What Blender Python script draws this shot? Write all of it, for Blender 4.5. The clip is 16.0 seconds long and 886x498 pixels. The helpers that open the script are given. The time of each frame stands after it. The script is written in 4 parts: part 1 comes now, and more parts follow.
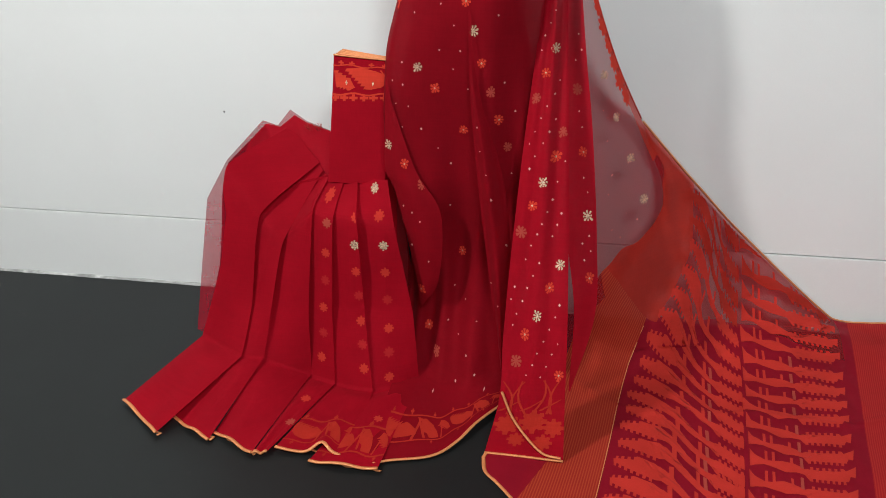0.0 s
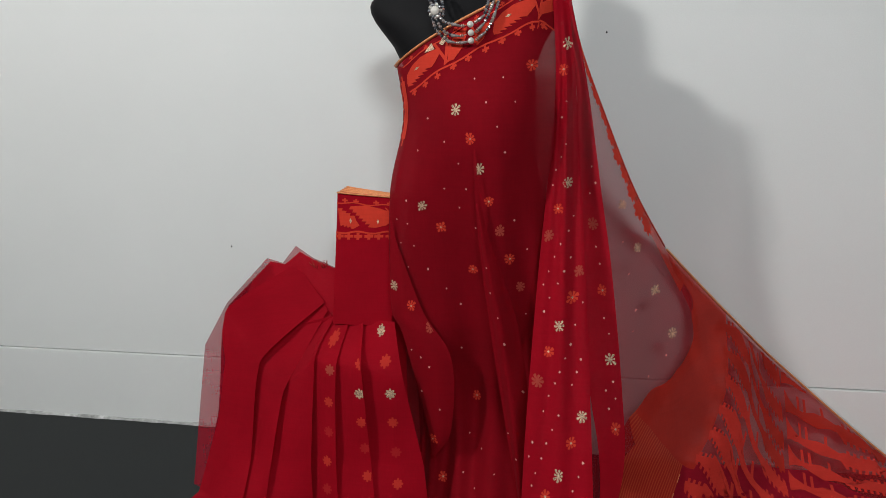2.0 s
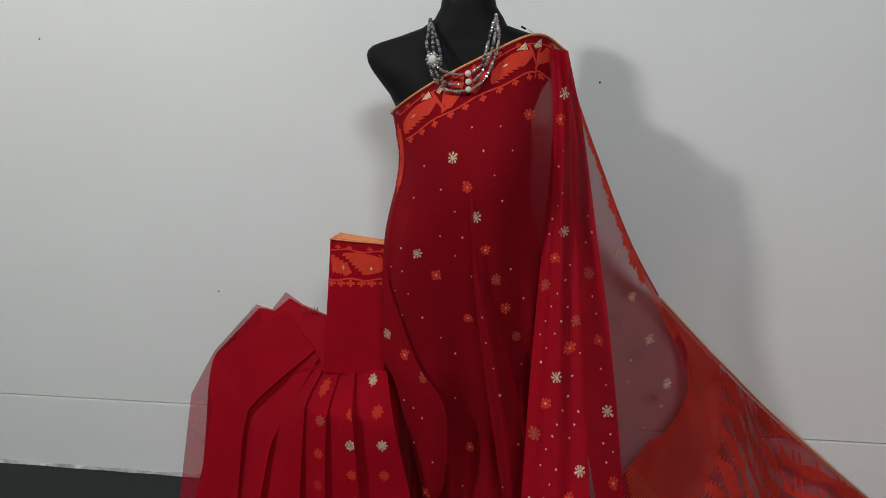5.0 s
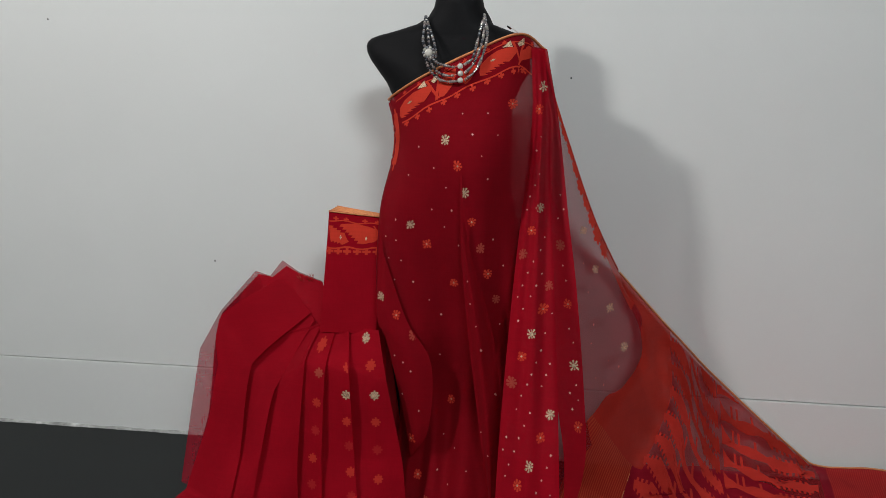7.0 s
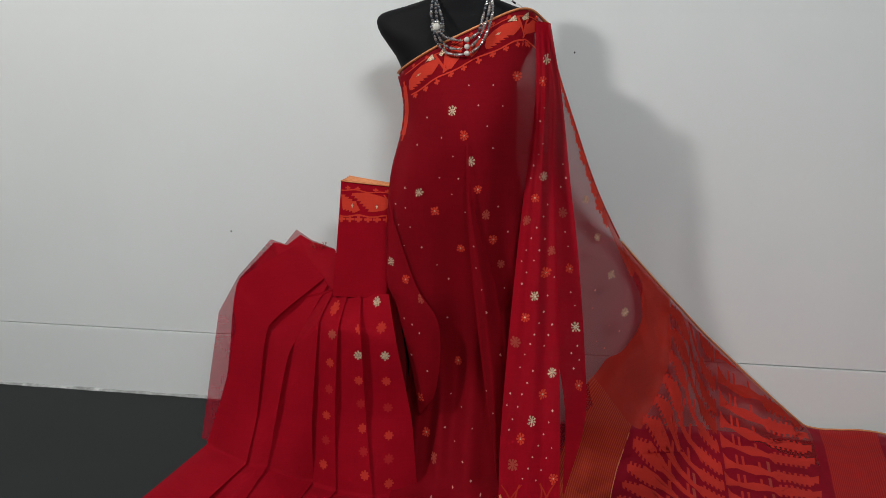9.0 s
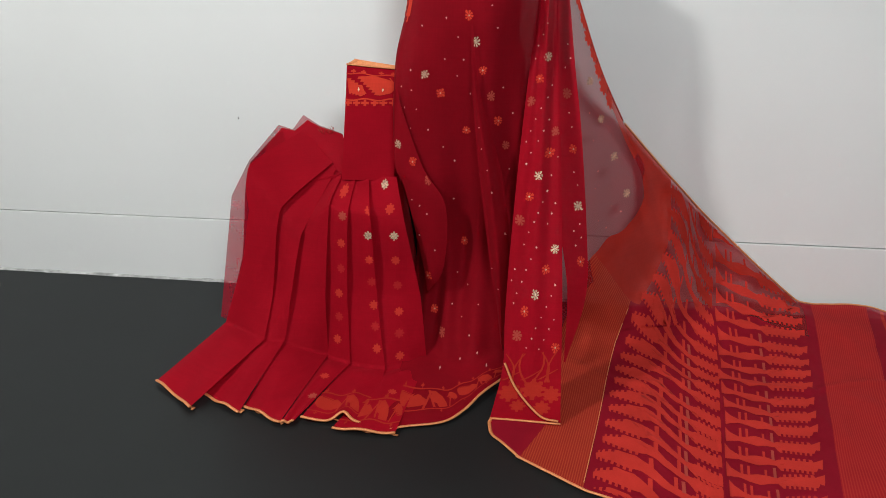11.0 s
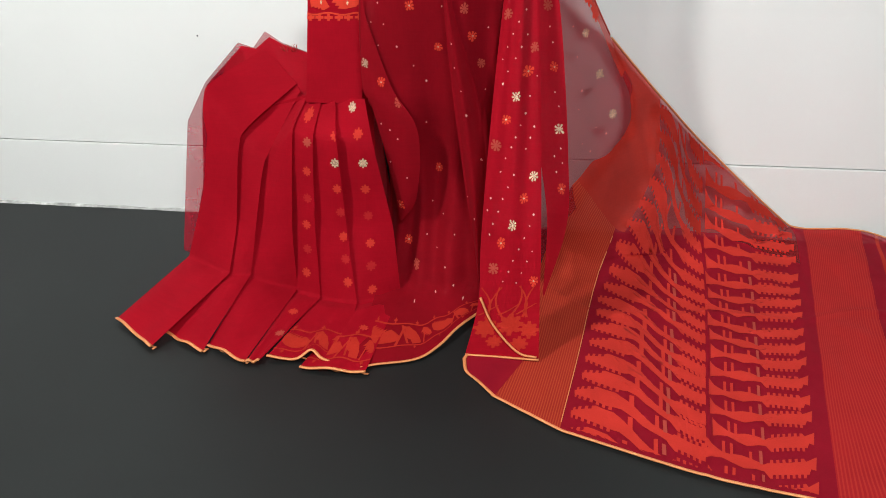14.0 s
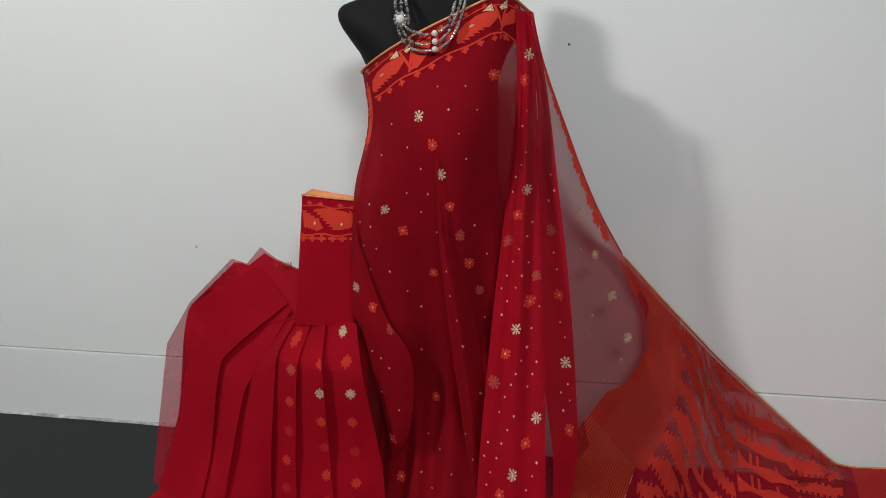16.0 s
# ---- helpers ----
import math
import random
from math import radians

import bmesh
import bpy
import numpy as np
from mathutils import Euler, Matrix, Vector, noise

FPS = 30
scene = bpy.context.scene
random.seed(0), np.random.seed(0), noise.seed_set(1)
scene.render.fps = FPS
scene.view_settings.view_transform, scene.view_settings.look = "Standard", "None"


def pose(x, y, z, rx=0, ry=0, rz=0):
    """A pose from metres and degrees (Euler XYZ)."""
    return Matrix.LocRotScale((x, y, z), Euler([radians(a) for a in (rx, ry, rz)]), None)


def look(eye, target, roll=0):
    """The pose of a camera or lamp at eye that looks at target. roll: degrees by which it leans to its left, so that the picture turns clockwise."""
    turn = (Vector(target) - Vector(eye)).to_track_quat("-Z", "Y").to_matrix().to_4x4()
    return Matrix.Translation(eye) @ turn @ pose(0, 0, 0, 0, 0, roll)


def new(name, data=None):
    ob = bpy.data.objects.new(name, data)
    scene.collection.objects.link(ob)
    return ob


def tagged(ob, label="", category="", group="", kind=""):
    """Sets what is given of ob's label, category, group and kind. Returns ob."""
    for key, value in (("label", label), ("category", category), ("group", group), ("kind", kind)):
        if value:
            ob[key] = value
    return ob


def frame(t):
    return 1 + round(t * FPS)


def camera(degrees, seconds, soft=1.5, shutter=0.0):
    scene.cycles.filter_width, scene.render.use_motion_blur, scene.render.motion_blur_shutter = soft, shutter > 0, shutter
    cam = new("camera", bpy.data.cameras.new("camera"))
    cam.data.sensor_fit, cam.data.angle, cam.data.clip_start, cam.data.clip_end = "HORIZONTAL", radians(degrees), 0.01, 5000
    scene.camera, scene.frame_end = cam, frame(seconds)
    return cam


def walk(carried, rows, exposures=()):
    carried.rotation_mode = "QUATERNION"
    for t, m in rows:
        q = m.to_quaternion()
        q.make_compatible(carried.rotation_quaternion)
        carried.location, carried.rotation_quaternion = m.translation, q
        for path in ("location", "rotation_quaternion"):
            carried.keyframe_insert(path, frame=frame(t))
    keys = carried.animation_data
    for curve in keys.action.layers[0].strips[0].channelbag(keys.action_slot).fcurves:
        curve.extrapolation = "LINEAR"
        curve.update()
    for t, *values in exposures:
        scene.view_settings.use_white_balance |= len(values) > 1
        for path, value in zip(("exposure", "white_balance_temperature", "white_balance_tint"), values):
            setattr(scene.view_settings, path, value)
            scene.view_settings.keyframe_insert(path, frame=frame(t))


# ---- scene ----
from mathutils.bvhtree import BVHTree

cam = camera(60.0, 16.0, 0.7)
PATH = [
    (0, (0.195, 0.287, 0.934), (-0.137, 2.128, 0.225), 0.0),
    (0.5, (0.213, 0.331, 0.948), (-0.171, 2.192, 0.325), -0.4),
    (1, (0.22, 0.358, 0.964), (-0.201, 2.219, 0.365), -0.6),
    (1.5, (0.22, 0.386, 0.974), (-0.225, 2.252, 0.408), -1.5),
    (2, (0.217, 0.423, 0.983), (-0.207, 2.323, 0.527), -1.9),
    (2.5, (0.218, 0.446, 1.0), (-0.161, 2.38, 0.659), -1.6),
    (3, (0.215, 0.468, 1.002), (-0.168, 2.407, 0.702), -0.5),
    (3.5, (0.213, 0.47, 0.995), (-0.192, 2.406, 0.701), 0.1),
    (4, (0.206, 0.475, 0.996), (-0.201, 2.404, 0.656), -0.5),
    (6.5, (0.154, 0.285, 0.981), (-0.138, 2.23, 0.621), -0.2),
    (7, (0.146, 0.231, 0.983), (-0.112, 2.179, 0.612), 0.7),
    (7.5, (0.144, 0.207, 0.98), (-0.105, 2.156, 0.607), 0.8),
    (8, (0.147, 0.189, 0.963), (-0.104, 2.14, 0.602), 0.7),
    (8.5, (0.16, 0.17, 0.962), (-0.117, 2.114, 0.584), 0.7),
    (11, (0.163, 0.09, 0.942), (-0.114, 1.952, 0.267), -0.1),
    (11.5, (0.165, 0.098, 0.935), (-0.094, 1.932, 0.181), -0.1),
    (12, (0.171, 0.104, 0.928), (-0.068, 1.92, 0.126), -0.1),
    (12.5, (0.177, 0.11, 0.926), (-0.047, 1.914, 0.092), 0.2),
    (13, (0.178, 0.118, 0.922), (-0.045, 1.913, 0.069), 0.1),
    (13.5, (0.179, 0.147, 0.913), (-0.043, 1.928, 0.03), -0.3),
    (14, (0.192, 0.204, 0.924), (-0.056, 1.988, 0.054), -0.5),
    (14.5, (0.212, 0.299, 0.938), (-0.087, 2.114, 0.154), 0.3),
    (15, (0.23, 0.36, 0.95), (-0.079, 2.21, 0.258), 0.4),
    (15.5, (0.237, 0.387, 0.971), (-0.098, 2.276, 0.407), -0.2),
    (16, (0.242, 0.395, 0.985), (-0.108, 2.313, 0.543), -0.4),
]
EXPOSURES = [(0, 0.59, 6500, 10), (0.5, 0.42, 6500, 10), (1.5, 0.24, 6500, 10), (2, 0.13, 6500, 10), (2.5, -0.14, 6500, 10), (3.5, -0.16, 6500, 10), (6.5, -0.11, 6500, 10), (8.5, -0.05, 6500, 10), (11, 0.48, 6520, 10), (12.5, 0.78, 6590, 9), (13, 0.80, 6590, 9), (14, 0.93, 6590, 9), (14.5, 0.75, 6530, 9.5), (15, 0.5, 6500, 10), (16, 0.13, 6500, 10)]
KEY, FILL, STRIPES = 51.0, 56.0, 260.0
walk(cam, [(t, look(eye, target, roll)) for t, eye, target, roll in PATH], EXPOSURES)

# ---- light ----
world = bpy.data.worlds.new("room_air")
scene.world = world
world.use_nodes = True
world.node_tree.nodes["Background"].inputs["Color"].default_value = (0.9, 0.95, 1.0, 1)
world.node_tree.nodes["Background"].inputs["Strength"].default_value = 0.05


def area(name, eye, target, size, watts, colour):
    data = bpy.data.lights.new(name, "AREA")
    data.shape, data.size, data.size_y = "RECTANGLE", size[0], size[1]
    data.energy, data.color = watts, colour
    ob = new(name, data)
    ob.matrix_world = look(eye, target)
    return ob


area("ceiling_light_left", (-2.0, 0.05, 2.62), (0.1, 2.0, 0.7), (0.24, 0.22), KEY, (1.0, 0.98, 0.955))
area("ceiling_light_right", (0.9, -1.1, 2.55), (0.0, 2.0, 0.6), (0.8, 0.45), FILL, (0.93, 0.985, 1.0))

# ---- materials ----


def nodes_of(name):
    m = bpy.data.materials.new(name)
    m.use_nodes = True
    t = m.node_tree
    t.nodes.clear()
    return m, t, t.nodes, t.links


def ramp(n, stops):
    r = n.new("ShaderNodeValToRGB")
    e = r.color_ramp.elements
    while len(e) < len(stops):
        e.new(0.5)
    for k, (p, c) in enumerate(stops):
        e[k].position = p
        e[k].color = (*c, 1) if isinstance(c, tuple) else (c, c, c, 1)
    return r


def noise_at(n, l, scale, stretch=(1, 1, 1), detail=4.0, coord="Object", rough=0.55):
    tc = n.new("ShaderNodeTexCoord")
    mp = n.new("ShaderNodeMapping")
    mp.inputs["Scale"].default_value = stretch
    l.new(tc.outputs[coord], mp.inputs["Vector"])
    nz = n.new("ShaderNodeTexNoise")
    nz.inputs["Scale"].default_value = scale
    nz.inputs["Detail"].default_value = detail
    nz.inputs["Roughness"].default_value = rough
    l.new(mp.outputs["Vector"], nz.inputs["Vector"])
    return nz


def dim(c, k):
    return tuple(min(1.0, v * k) for v in c)


def surface(name, col, rough=0.5, metal=0.0, grain=200.0, spread=0.15, bump=0.1, blotch=4.0, blotch_spread=0.1, spec=0.5):
    """An opaque material with fine grain and broad blotches."""
    m, t, n, l = nodes_of(name)
    out = n.new("ShaderNodeOutputMaterial")
    p = n.new("ShaderNodeBsdfPrincipled")
    fine = noise_at(n, l, grain)
    wide = noise_at(n, l, blotch)
    r1 = ramp(n, [(0.3, dim(col, 1 - spread)), (0.7, dim(col, 1 + spread))])
    r2 = ramp(n, [(0.35, 1 - blotch_spread), (0.65, 1.0)])
    l.new(fine.outputs["Fac"], r1.inputs["Fac"])
    l.new(wide.outputs["Fac"], r2.inputs["Fac"])
    mul = n.new("ShaderNodeMixRGB")
    mul.blend_type = "MULTIPLY"
    mul.inputs["Fac"].default_value = 1
    l.new(r1.outputs["Color"], mul.inputs["Color1"])
    l.new(r2.outputs["Color"], mul.inputs["Color2"])
    l.new(mul.outputs["Color"], p.inputs["Base Color"])
    p.inputs["Roughness"].default_value = rough
    p.inputs["Metallic"].default_value = metal
    p.inputs["Specular IOR Level"].default_value = spec
    if bump:
        b = n.new("ShaderNodeBump")
        b.inputs["Strength"].default_value = bump
        b.inputs["Distance"].default_value = 0.001
        l.new(fine.outputs["Fac"], b.inputs["Height"])
        l.new(b.outputs["Normal"], p.inputs["Normal"])
    l.new(p.outputs["BSDF"], out.inputs["Surface"])
    return m


def cloth(name, col, sheer, thread=None, stripes=0.0, through_light=0.3):
    """Fine woven cotton-silk. sheer: how much is seen through it; thread, stripes: woven lines across the width."""
    m, t, n, l = nodes_of(name)
    out = n.new("ShaderNodeOutputMaterial")
    warp = noise_at(n, l, 60, (5, 5, 0.25), 2)
    weft = noise_at(n, l, 60, (0.25, 0.25, 6), 2)
    wide = noise_at(n, l, 9)
    add = n.new("ShaderNodeMath")
    add.operation = "ADD"
    l.new(warp.outputs["Fac"], add.inputs[0])
    l.new(weft.outputs["Fac"], add.inputs[1])
    r1 = ramp(n, [(0.3, dim(col, 0.92)), (0.7, dim(col, 1.07))])
    half = n.new("ShaderNodeMath")
    half.operation = "MULTIPLY"
    half.inputs[1].default_value = 0.5
    l.new(add.outputs[0], half.inputs[0])
    l.new(half.outputs[0], r1.inputs["Fac"])
    r2 = ramp(n, [(0.3, 0.86), (0.7, 1.0)])
    l.new(wide.outputs["Fac"], r2.inputs["Fac"])
    mul = n.new("ShaderNodeMixRGB")
    mul.blend_type = "MULTIPLY"
    mul.inputs["Fac"].default_value = 1
    l.new(r1.outputs["Color"], mul.inputs["Color1"])
    l.new(r2.outputs["Color"], mul.inputs["Color2"])
    colour = mul.outputs["Color"]
    if thread:
        tc = n.new("ShaderNodeTexCoord")
        sep = n.new("ShaderNodeSeparateXYZ")
        l.new(tc.outputs["UV"], sep.inputs[0])
        k = n.new("ShaderNodeMath")
        k.operation = "MULTIPLY"
        k.inputs[1].default_value = stripes * 2 * math.pi
        l.new(sep.outputs["X"], k.inputs[0])
        s = n.new("ShaderNodeMath")
        s.operation = "SINE"
        l.new(k.outputs[0], s.inputs[0])
        lines = ramp(n, [(0.45, 0.0), (0.75, 0.75)])
        up = n.new("ShaderNodeMath")
        up.operation = "MULTIPLY_ADD"
        up.inputs[1].default_value = up.inputs[2].default_value = 0.5
        l.new(s.outputs[0], up.inputs[0])
        l.new(up.outputs[0], lines.inputs["Fac"])
        mix = n.new("ShaderNodeMixRGB")
        mix.inputs["Color2"].default_value = (*thread, 1)
        l.new(lines.outputs["Color"], mix.inputs["Fac"])
        l.new(colour, mix.inputs["Color1"])
        colour = mix.outputs["Color"]
    p = n.new("ShaderNodeBsdfPrincipled")
    p.inputs["Roughness"].default_value = 0.75
    p.inputs["Specular IOR Level"].default_value = 0.06
    p.inputs["Sheen Weight"].default_value = 0.035
    p.inputs["Sheen Tint"].default_value = (1.0, 0.35, 0.4, 1)
    l.new(colour, p.inputs["Base Color"])
    bump = n.new("ShaderNodeBump")
    bump.inputs["Strength"].default_value = 0.05
    bump.inputs["Distance"].default_value = 0.001
    l.new(add.outputs[0], bump.inputs["Height"])
    l.new(bump.outputs["Normal"], p.inputs["Normal"])
    tr = n.new("ShaderNodeBsdfTranslucent")
    l.new(colour, tr.inputs["Color"])
    body = n.new("ShaderNodeMixShader")
    body.inputs["Fac"].default_value = through_light
    l.new(p.outputs["BSDF"], body.inputs[1])
    l.new(tr.outputs["BSDF"], body.inputs[2])
    clear = n.new("ShaderNodeBsdfTransparent")
    clear.inputs["Color"].default_value = (1.0, 0.93, 0.94, 1)
    holes = ramp(n, [(0.3, sheer * 0.96), (0.7, min(1.0, sheer * 1.03))])
    l.new(half.outputs[0], holes.inputs["Fac"])
    mix = n.new("ShaderNodeMixShader")
    l.new(holes.outputs["Color"], mix.inputs["Fac"])
    l.new(body.outputs["Shader"], mix.inputs[1])
    l.new(clear.outputs["BSDF"], mix.inputs[2])
    l.new(mix.outputs["Shader"], out.inputs["Surface"])
    return m


RED = (0.395, 0.0034, 0.0145)
DEEP = (0.36, 0.008, 0.024)
ORANGE = (0.68, 0.050, 0.028)
MAT = {
    "wall": surface("white_wall_paint", (0.735, 0.755, 0.745), 0.55, grain=350, spread=0.02, bump=0.12, blotch=1.6, blotch_spread=0.04),
    "floor": surface("black_floor_sheet", (0.0060, 0.0086, 0.0088), 0.55, grain=420, spread=0.25, bump=0.08, blotch=3, blotch_spread=0.25, spec=0.32),
    "seal": surface("scuffed_white_seal", (0.52, 0.53, 0.52), 0.7, grain=90, spread=0.35, bump=0.5, blotch=14, blotch_spread=0.55),
    "ceiling": surface("ceiling_paint", (0.75, 0.75, 0.74), 0.8),
    "room": surface("grey_room_paint", (0.45, 0.45, 0.45), 0.8),
    "mark": surface("wall_mark", (0.04, 0.04, 0.045), 0.8),
    "mannequin": surface("black_mannequin_plastic", (0.006, 0.006, 0.007), 0.65, grain=500, spread=0.2, bump=0.05, spec=0.12),
    "cap": surface("silver_cap", (0.62, 0.62, 0.60), 0.3, 0.9, grain=90, spread=0.12, bump=0.05),
    # red cloth with the dark of the torso behind put into its colour
    "single": cloth("darkened_single_red_cloth", (0.282, 0.0031, 0.0105), 0.17, through_light=0.15),
    "veil": cloth("sheer_red_cloth", (0.40, 0.009, 0.025), 0.43),
    "pleat": cloth("pleated_red_cloth", RED, 0.012),
    "strip": cloth("folded_red_cloth", RED, 0.05),
    "back": cloth("thin_red_back_cloth", (0.42, 0.008, 0.03), 0.32),
    "pallu": cloth("maroon_end_piece_cloth", DEEP, 0.16),
    "flame": cloth("orange_red_band_cloth", (0.52, 0.030, 0.018), 0.13),
    # end piece cloth again, coloured lighter for the white wall showing behind it
    "hang": cloth("lightened_sheer_end_cloth", (0.44, 0.014, 0.020), 0.36),
    "soft_orange": cloth("soft_orange_woven_thread", (0.55, 0.033, 0.020), 0.2, through_light=0.15),
    "ribbed": cloth("ribbed_band_cloth", (0.46, 0.018, 0.022), 0.05, (0.54, 0.040, 0.030), STRIPES),
    "ochre": cloth("ochre_ribbed_band_cloth", (0.44, 0.030, 0.020), 0.08, (0.56, 0.080, 0.032), STRIPES),
    "orange": cloth("orange_woven_thread", ORANGE, 0.03, through_light=0.15),
    "woven": cloth("orange_red_end_piece_thread", (0.585, 0.037, 0.026), 0.05, through_light=0.15),
    "ghost": cloth("flower_under_thin_cloth", (0.47, 0.018, 0.022), 0.04, through_light=0.15),
    "dull": cloth("faded_woven_thread", (0.48, 0.070, 0.050), 0.12, through_light=0.15),
    "zari": surface("gold_zari_thread", (0.52, 0.355, 0.235), 0.42, 0.2, grain=420, spread=0.88, bump=0.9, spec=0.3),
    "edge": surface("gold_orange_edging", (0.72, 0.27, 0.10), 0.45, 0.25, grain=600, spread=0.25, bump=0.5),
    "pearl": surface("pearl", (0.66, 0.63, 0.57), 0.12, 0.0, grain=60, spread=0.04, bump=0),
    "crystal": surface("grey_crystal", (0.42, 0.44, 0.47), 0.1, 0.75, grain=300, spread=0.5, bump=0.3),
    "smoke": surface("smoky_crystal", (0.10, 0.11, 0.13), 0.1, 0.7, grain=300, spread=0.5, bump=0.3),
    "rose": surface("pale_rose_crystal", (0.46, 0.40, 0.39), 0.12, 0.65, grain=300, spread=0.3, bump=0.2),
    "silver": surface("antique_silver", (0.66, 0.63, 0.58), 0.28, 0.9, grain=700, spread=0.3, bump=0.4),
    "pin": surface("black_pin_head", (0.01, 0.01, 0.012), 0.2),
}

# ---- building helpers ----


def part(name, bm, mat, parent=None, label="", smooth=True):
    me = bpy.data.meshes.new(name)
    bm.to_mesh(me)
    bm.free()
    me.materials.append(mat)
    if smooth:
        me.polygons.foreach_set("use_smooth", [True] * len(me.polygons))
    ob = new(name, me)
    ob.parent = parent
    return tagged(ob, label)


def box(x0, x1, y0, y1, z0, z1, bevel=0.0):
    bm = bmesh.new()
    bmesh.ops.create_cube(bm, size=1)
    for v in bm.verts:
        v.co = Vector(((x0 + x1) / 2 + v.co.x * (x1 - x0), (y0 + y1) / 2 + v.co.y * (y1 - y0), (z0 + z1) / 2 + v.co.z * (z1 - z0)))
    if bevel:
        bmesh.ops.bevel(bm, geom=bm.edges[:], offset=bevel, segments=2, affect="EDGES")
    return bm


def spline(points, knots=None):
    """A smooth curve through the points, run from 0 to 1."""
    pts = [Vector(p) for p in points]
    n = len(pts)
    ks = knots or [i / (n - 1) for i in range(n)]

    def f(t):
        i = 0
        while i < n - 2 and t > ks[i + 1]:
            i += 1
        w = (t - ks[i]) / (ks[i + 1] - ks[i])
        a, b = pts[i], pts[i + 1]
        da = (b - pts[i - 1]) * ((ks[i + 1] - ks[i]) / (ks[i + 1] - ks[i - 1])) if i > 0 else b - a
        db = (pts[i + 2] - a) * ((ks[i + 1] - ks[i]) / (ks[i + 2] - ks[i])) if i < n - 2 else b - a
        w2, w3 = w * w, w * w * w
        return a * (2 * w3 - 3 * w2 + 1) + da * (w3 - 2 * w2 + w) + b * (3 * w2 - 2 * w3) + db * (w3 - w2)

    return f


def straight(points, knots):
    """A run of straight lines through the points, from 0 to 1."""
    pts = [Vector(p) for p in points]

    def f(t):
        i = 0
        while i < len(pts) - 2 and t > knots[i + 1]:
            i += 1
        return pts[i].lerp(pts[i + 1], (t - knots[i]) / (knots[i + 1] - knots[i]))

    return f


def loft(curves, knots=None):
    """A surface f(u, v) through curves that each run along u, stacked along v."""
    def f(u, v):
        return spline([c(u) for c in curves], knots)(v)
    return f


def across(curves, knots=None):
    """A surface f(u, v) through curves that each run along v, set side by side along u."""
    def f(u, v):
        return spline([c(v) for c in curves], knots)(u)
    return f


class Sheet:
    """A piece of cloth over f(u, v), with its mesh kept for laying woven motifs on it."""

    def __init__(self, name, f, nu, nv, mat, parent, label="", bands=()):
        # bands: (u0, u1, v0, v1, material)
        self.f = f
        self.grid = [[f(i / nu, j / nv) for i in range(nu + 1)] for j in range(nv + 1)]
        self.nu, self.nv = nu, nv
        bm = bmesh.new()
        uv = bm.loops.layers.uv.new("UVMap")
        vs = [[bm.verts.new(p) for p in row] for row in self.grid]
        for j in range(nv):
            for i in range(nu):
                fc = bm.faces.new((vs[j][i], vs[j + 1][i], vs[j + 1][i + 1], vs[j][i + 1]))
                for lp, (a, b) in zip(fc.loops, ((i, j), (i, j + 1), (i + 1, j + 1), (i + 1, j))):
                    lp[uv].uv = (a / nu, b / nv)
                for k, (u0, u1, v0, v1, _) in enumerate(bands):
                    if u0 <= (i + 0.5) / nu < u1 and v0 <= (j + 0.5) / nv < v1:
                        fc.material_index = k + 1
        bm.normal_update()
        self.tree = BVHTree.FromBMesh(bm)
        self.ob = part(name, bm, mat, parent, label)
        for _, _, _, _, other in bands:
            self.ob.data.materials.append(other)

    def at(self, u, v, lift=0.0012):
        """The place on the cloth at u, v, lifted to the side that faces the room."""
        u, v = min(max(u, 0.0), 1.0), min(max(v, 0.0), 1.0)
        x, y = u * self.nu, v * self.nv
        i, j = min(int(x), self.nu - 1), min(int(y), self.nv - 1)
        a, b = x - i, y - j
        g = self.grid
        p = (g[j][i] * (1 - a) + g[j][i + 1] * a) * (1 - b) + (g[j + 1][i] * (1 - a) + g[j + 1][i + 1] * a) * b
        n = (g[j][i + 1] - g[j][i]).cross(g[j + 1][i] - g[j][i])
        n.normalize()
        if n.dot(Vector((0.1, -1.0, 0.75))) < 0:
            n = -n
        return p + n * lift

    def front(self, x, z, lift=0.0007):
        """The place on the cloth straight behind (x, z) as seen from the room."""
        hit = self.tree.ray_cast(Vector((x, -1, z)), Vector((0, 1, 0)))
        return hit[0] + Vector((0, -lift, lift * 0.4)) if hit[0] else None

    def top(self, x, y, lift=0.0007):
        """The place on the lying cloth straight below (x, y)."""
        hit = self.tree.ray_cast(Vector((x, y, 0.3)), Vector((0, 0, -1)))
        return hit[0] + Vector((0, 0, lift)) if hit[0] else None


def lay(name, shapes, place, mat, parent, label="", step=0.008):
    """Flat outlines, laid on a cloth by place(a, b), as one piece of woven thread."""
    out = bmesh.new()
    for shape in shapes:
        bm = bmesh.new()
        try:
            bm.faces.new([bm.verts.new((a, b, 0)) for a, b in shape])
        except ValueError:
            bm.free()
            continue
        bm.normal_update()
        bmesh.ops.triangulate(bm, faces=bm.faces[:], ngon_method="EAR_CLIP")
        for _ in range(3):
            long = [e for e in bm.edges if e.calc_length() > step]
            if not long:
                break
            bmesh.ops.subdivide_edges(bm, edges=long, cuts=1)
            bmesh.ops.triangulate(bm, faces=[q for q in bm.faces if len(q.verts) > 3])
        where = {}
        for v in bm.verts:
            p = place(v.co.x, v.co.y)
            if p is not None:
                where[v] = out.verts.new(p)
        for q in bm.faces:
            corners = [where[v] for v in q.verts if v in where]
            if len(corners) == len(q.verts) and not out.faces.get(corners):
                out.faces.new(corners)
        bm.free()
    bmesh.ops.remove_doubles(out, verts=out.verts[:], dist=0.00002)
    return part(name, out, mat, parent, label)


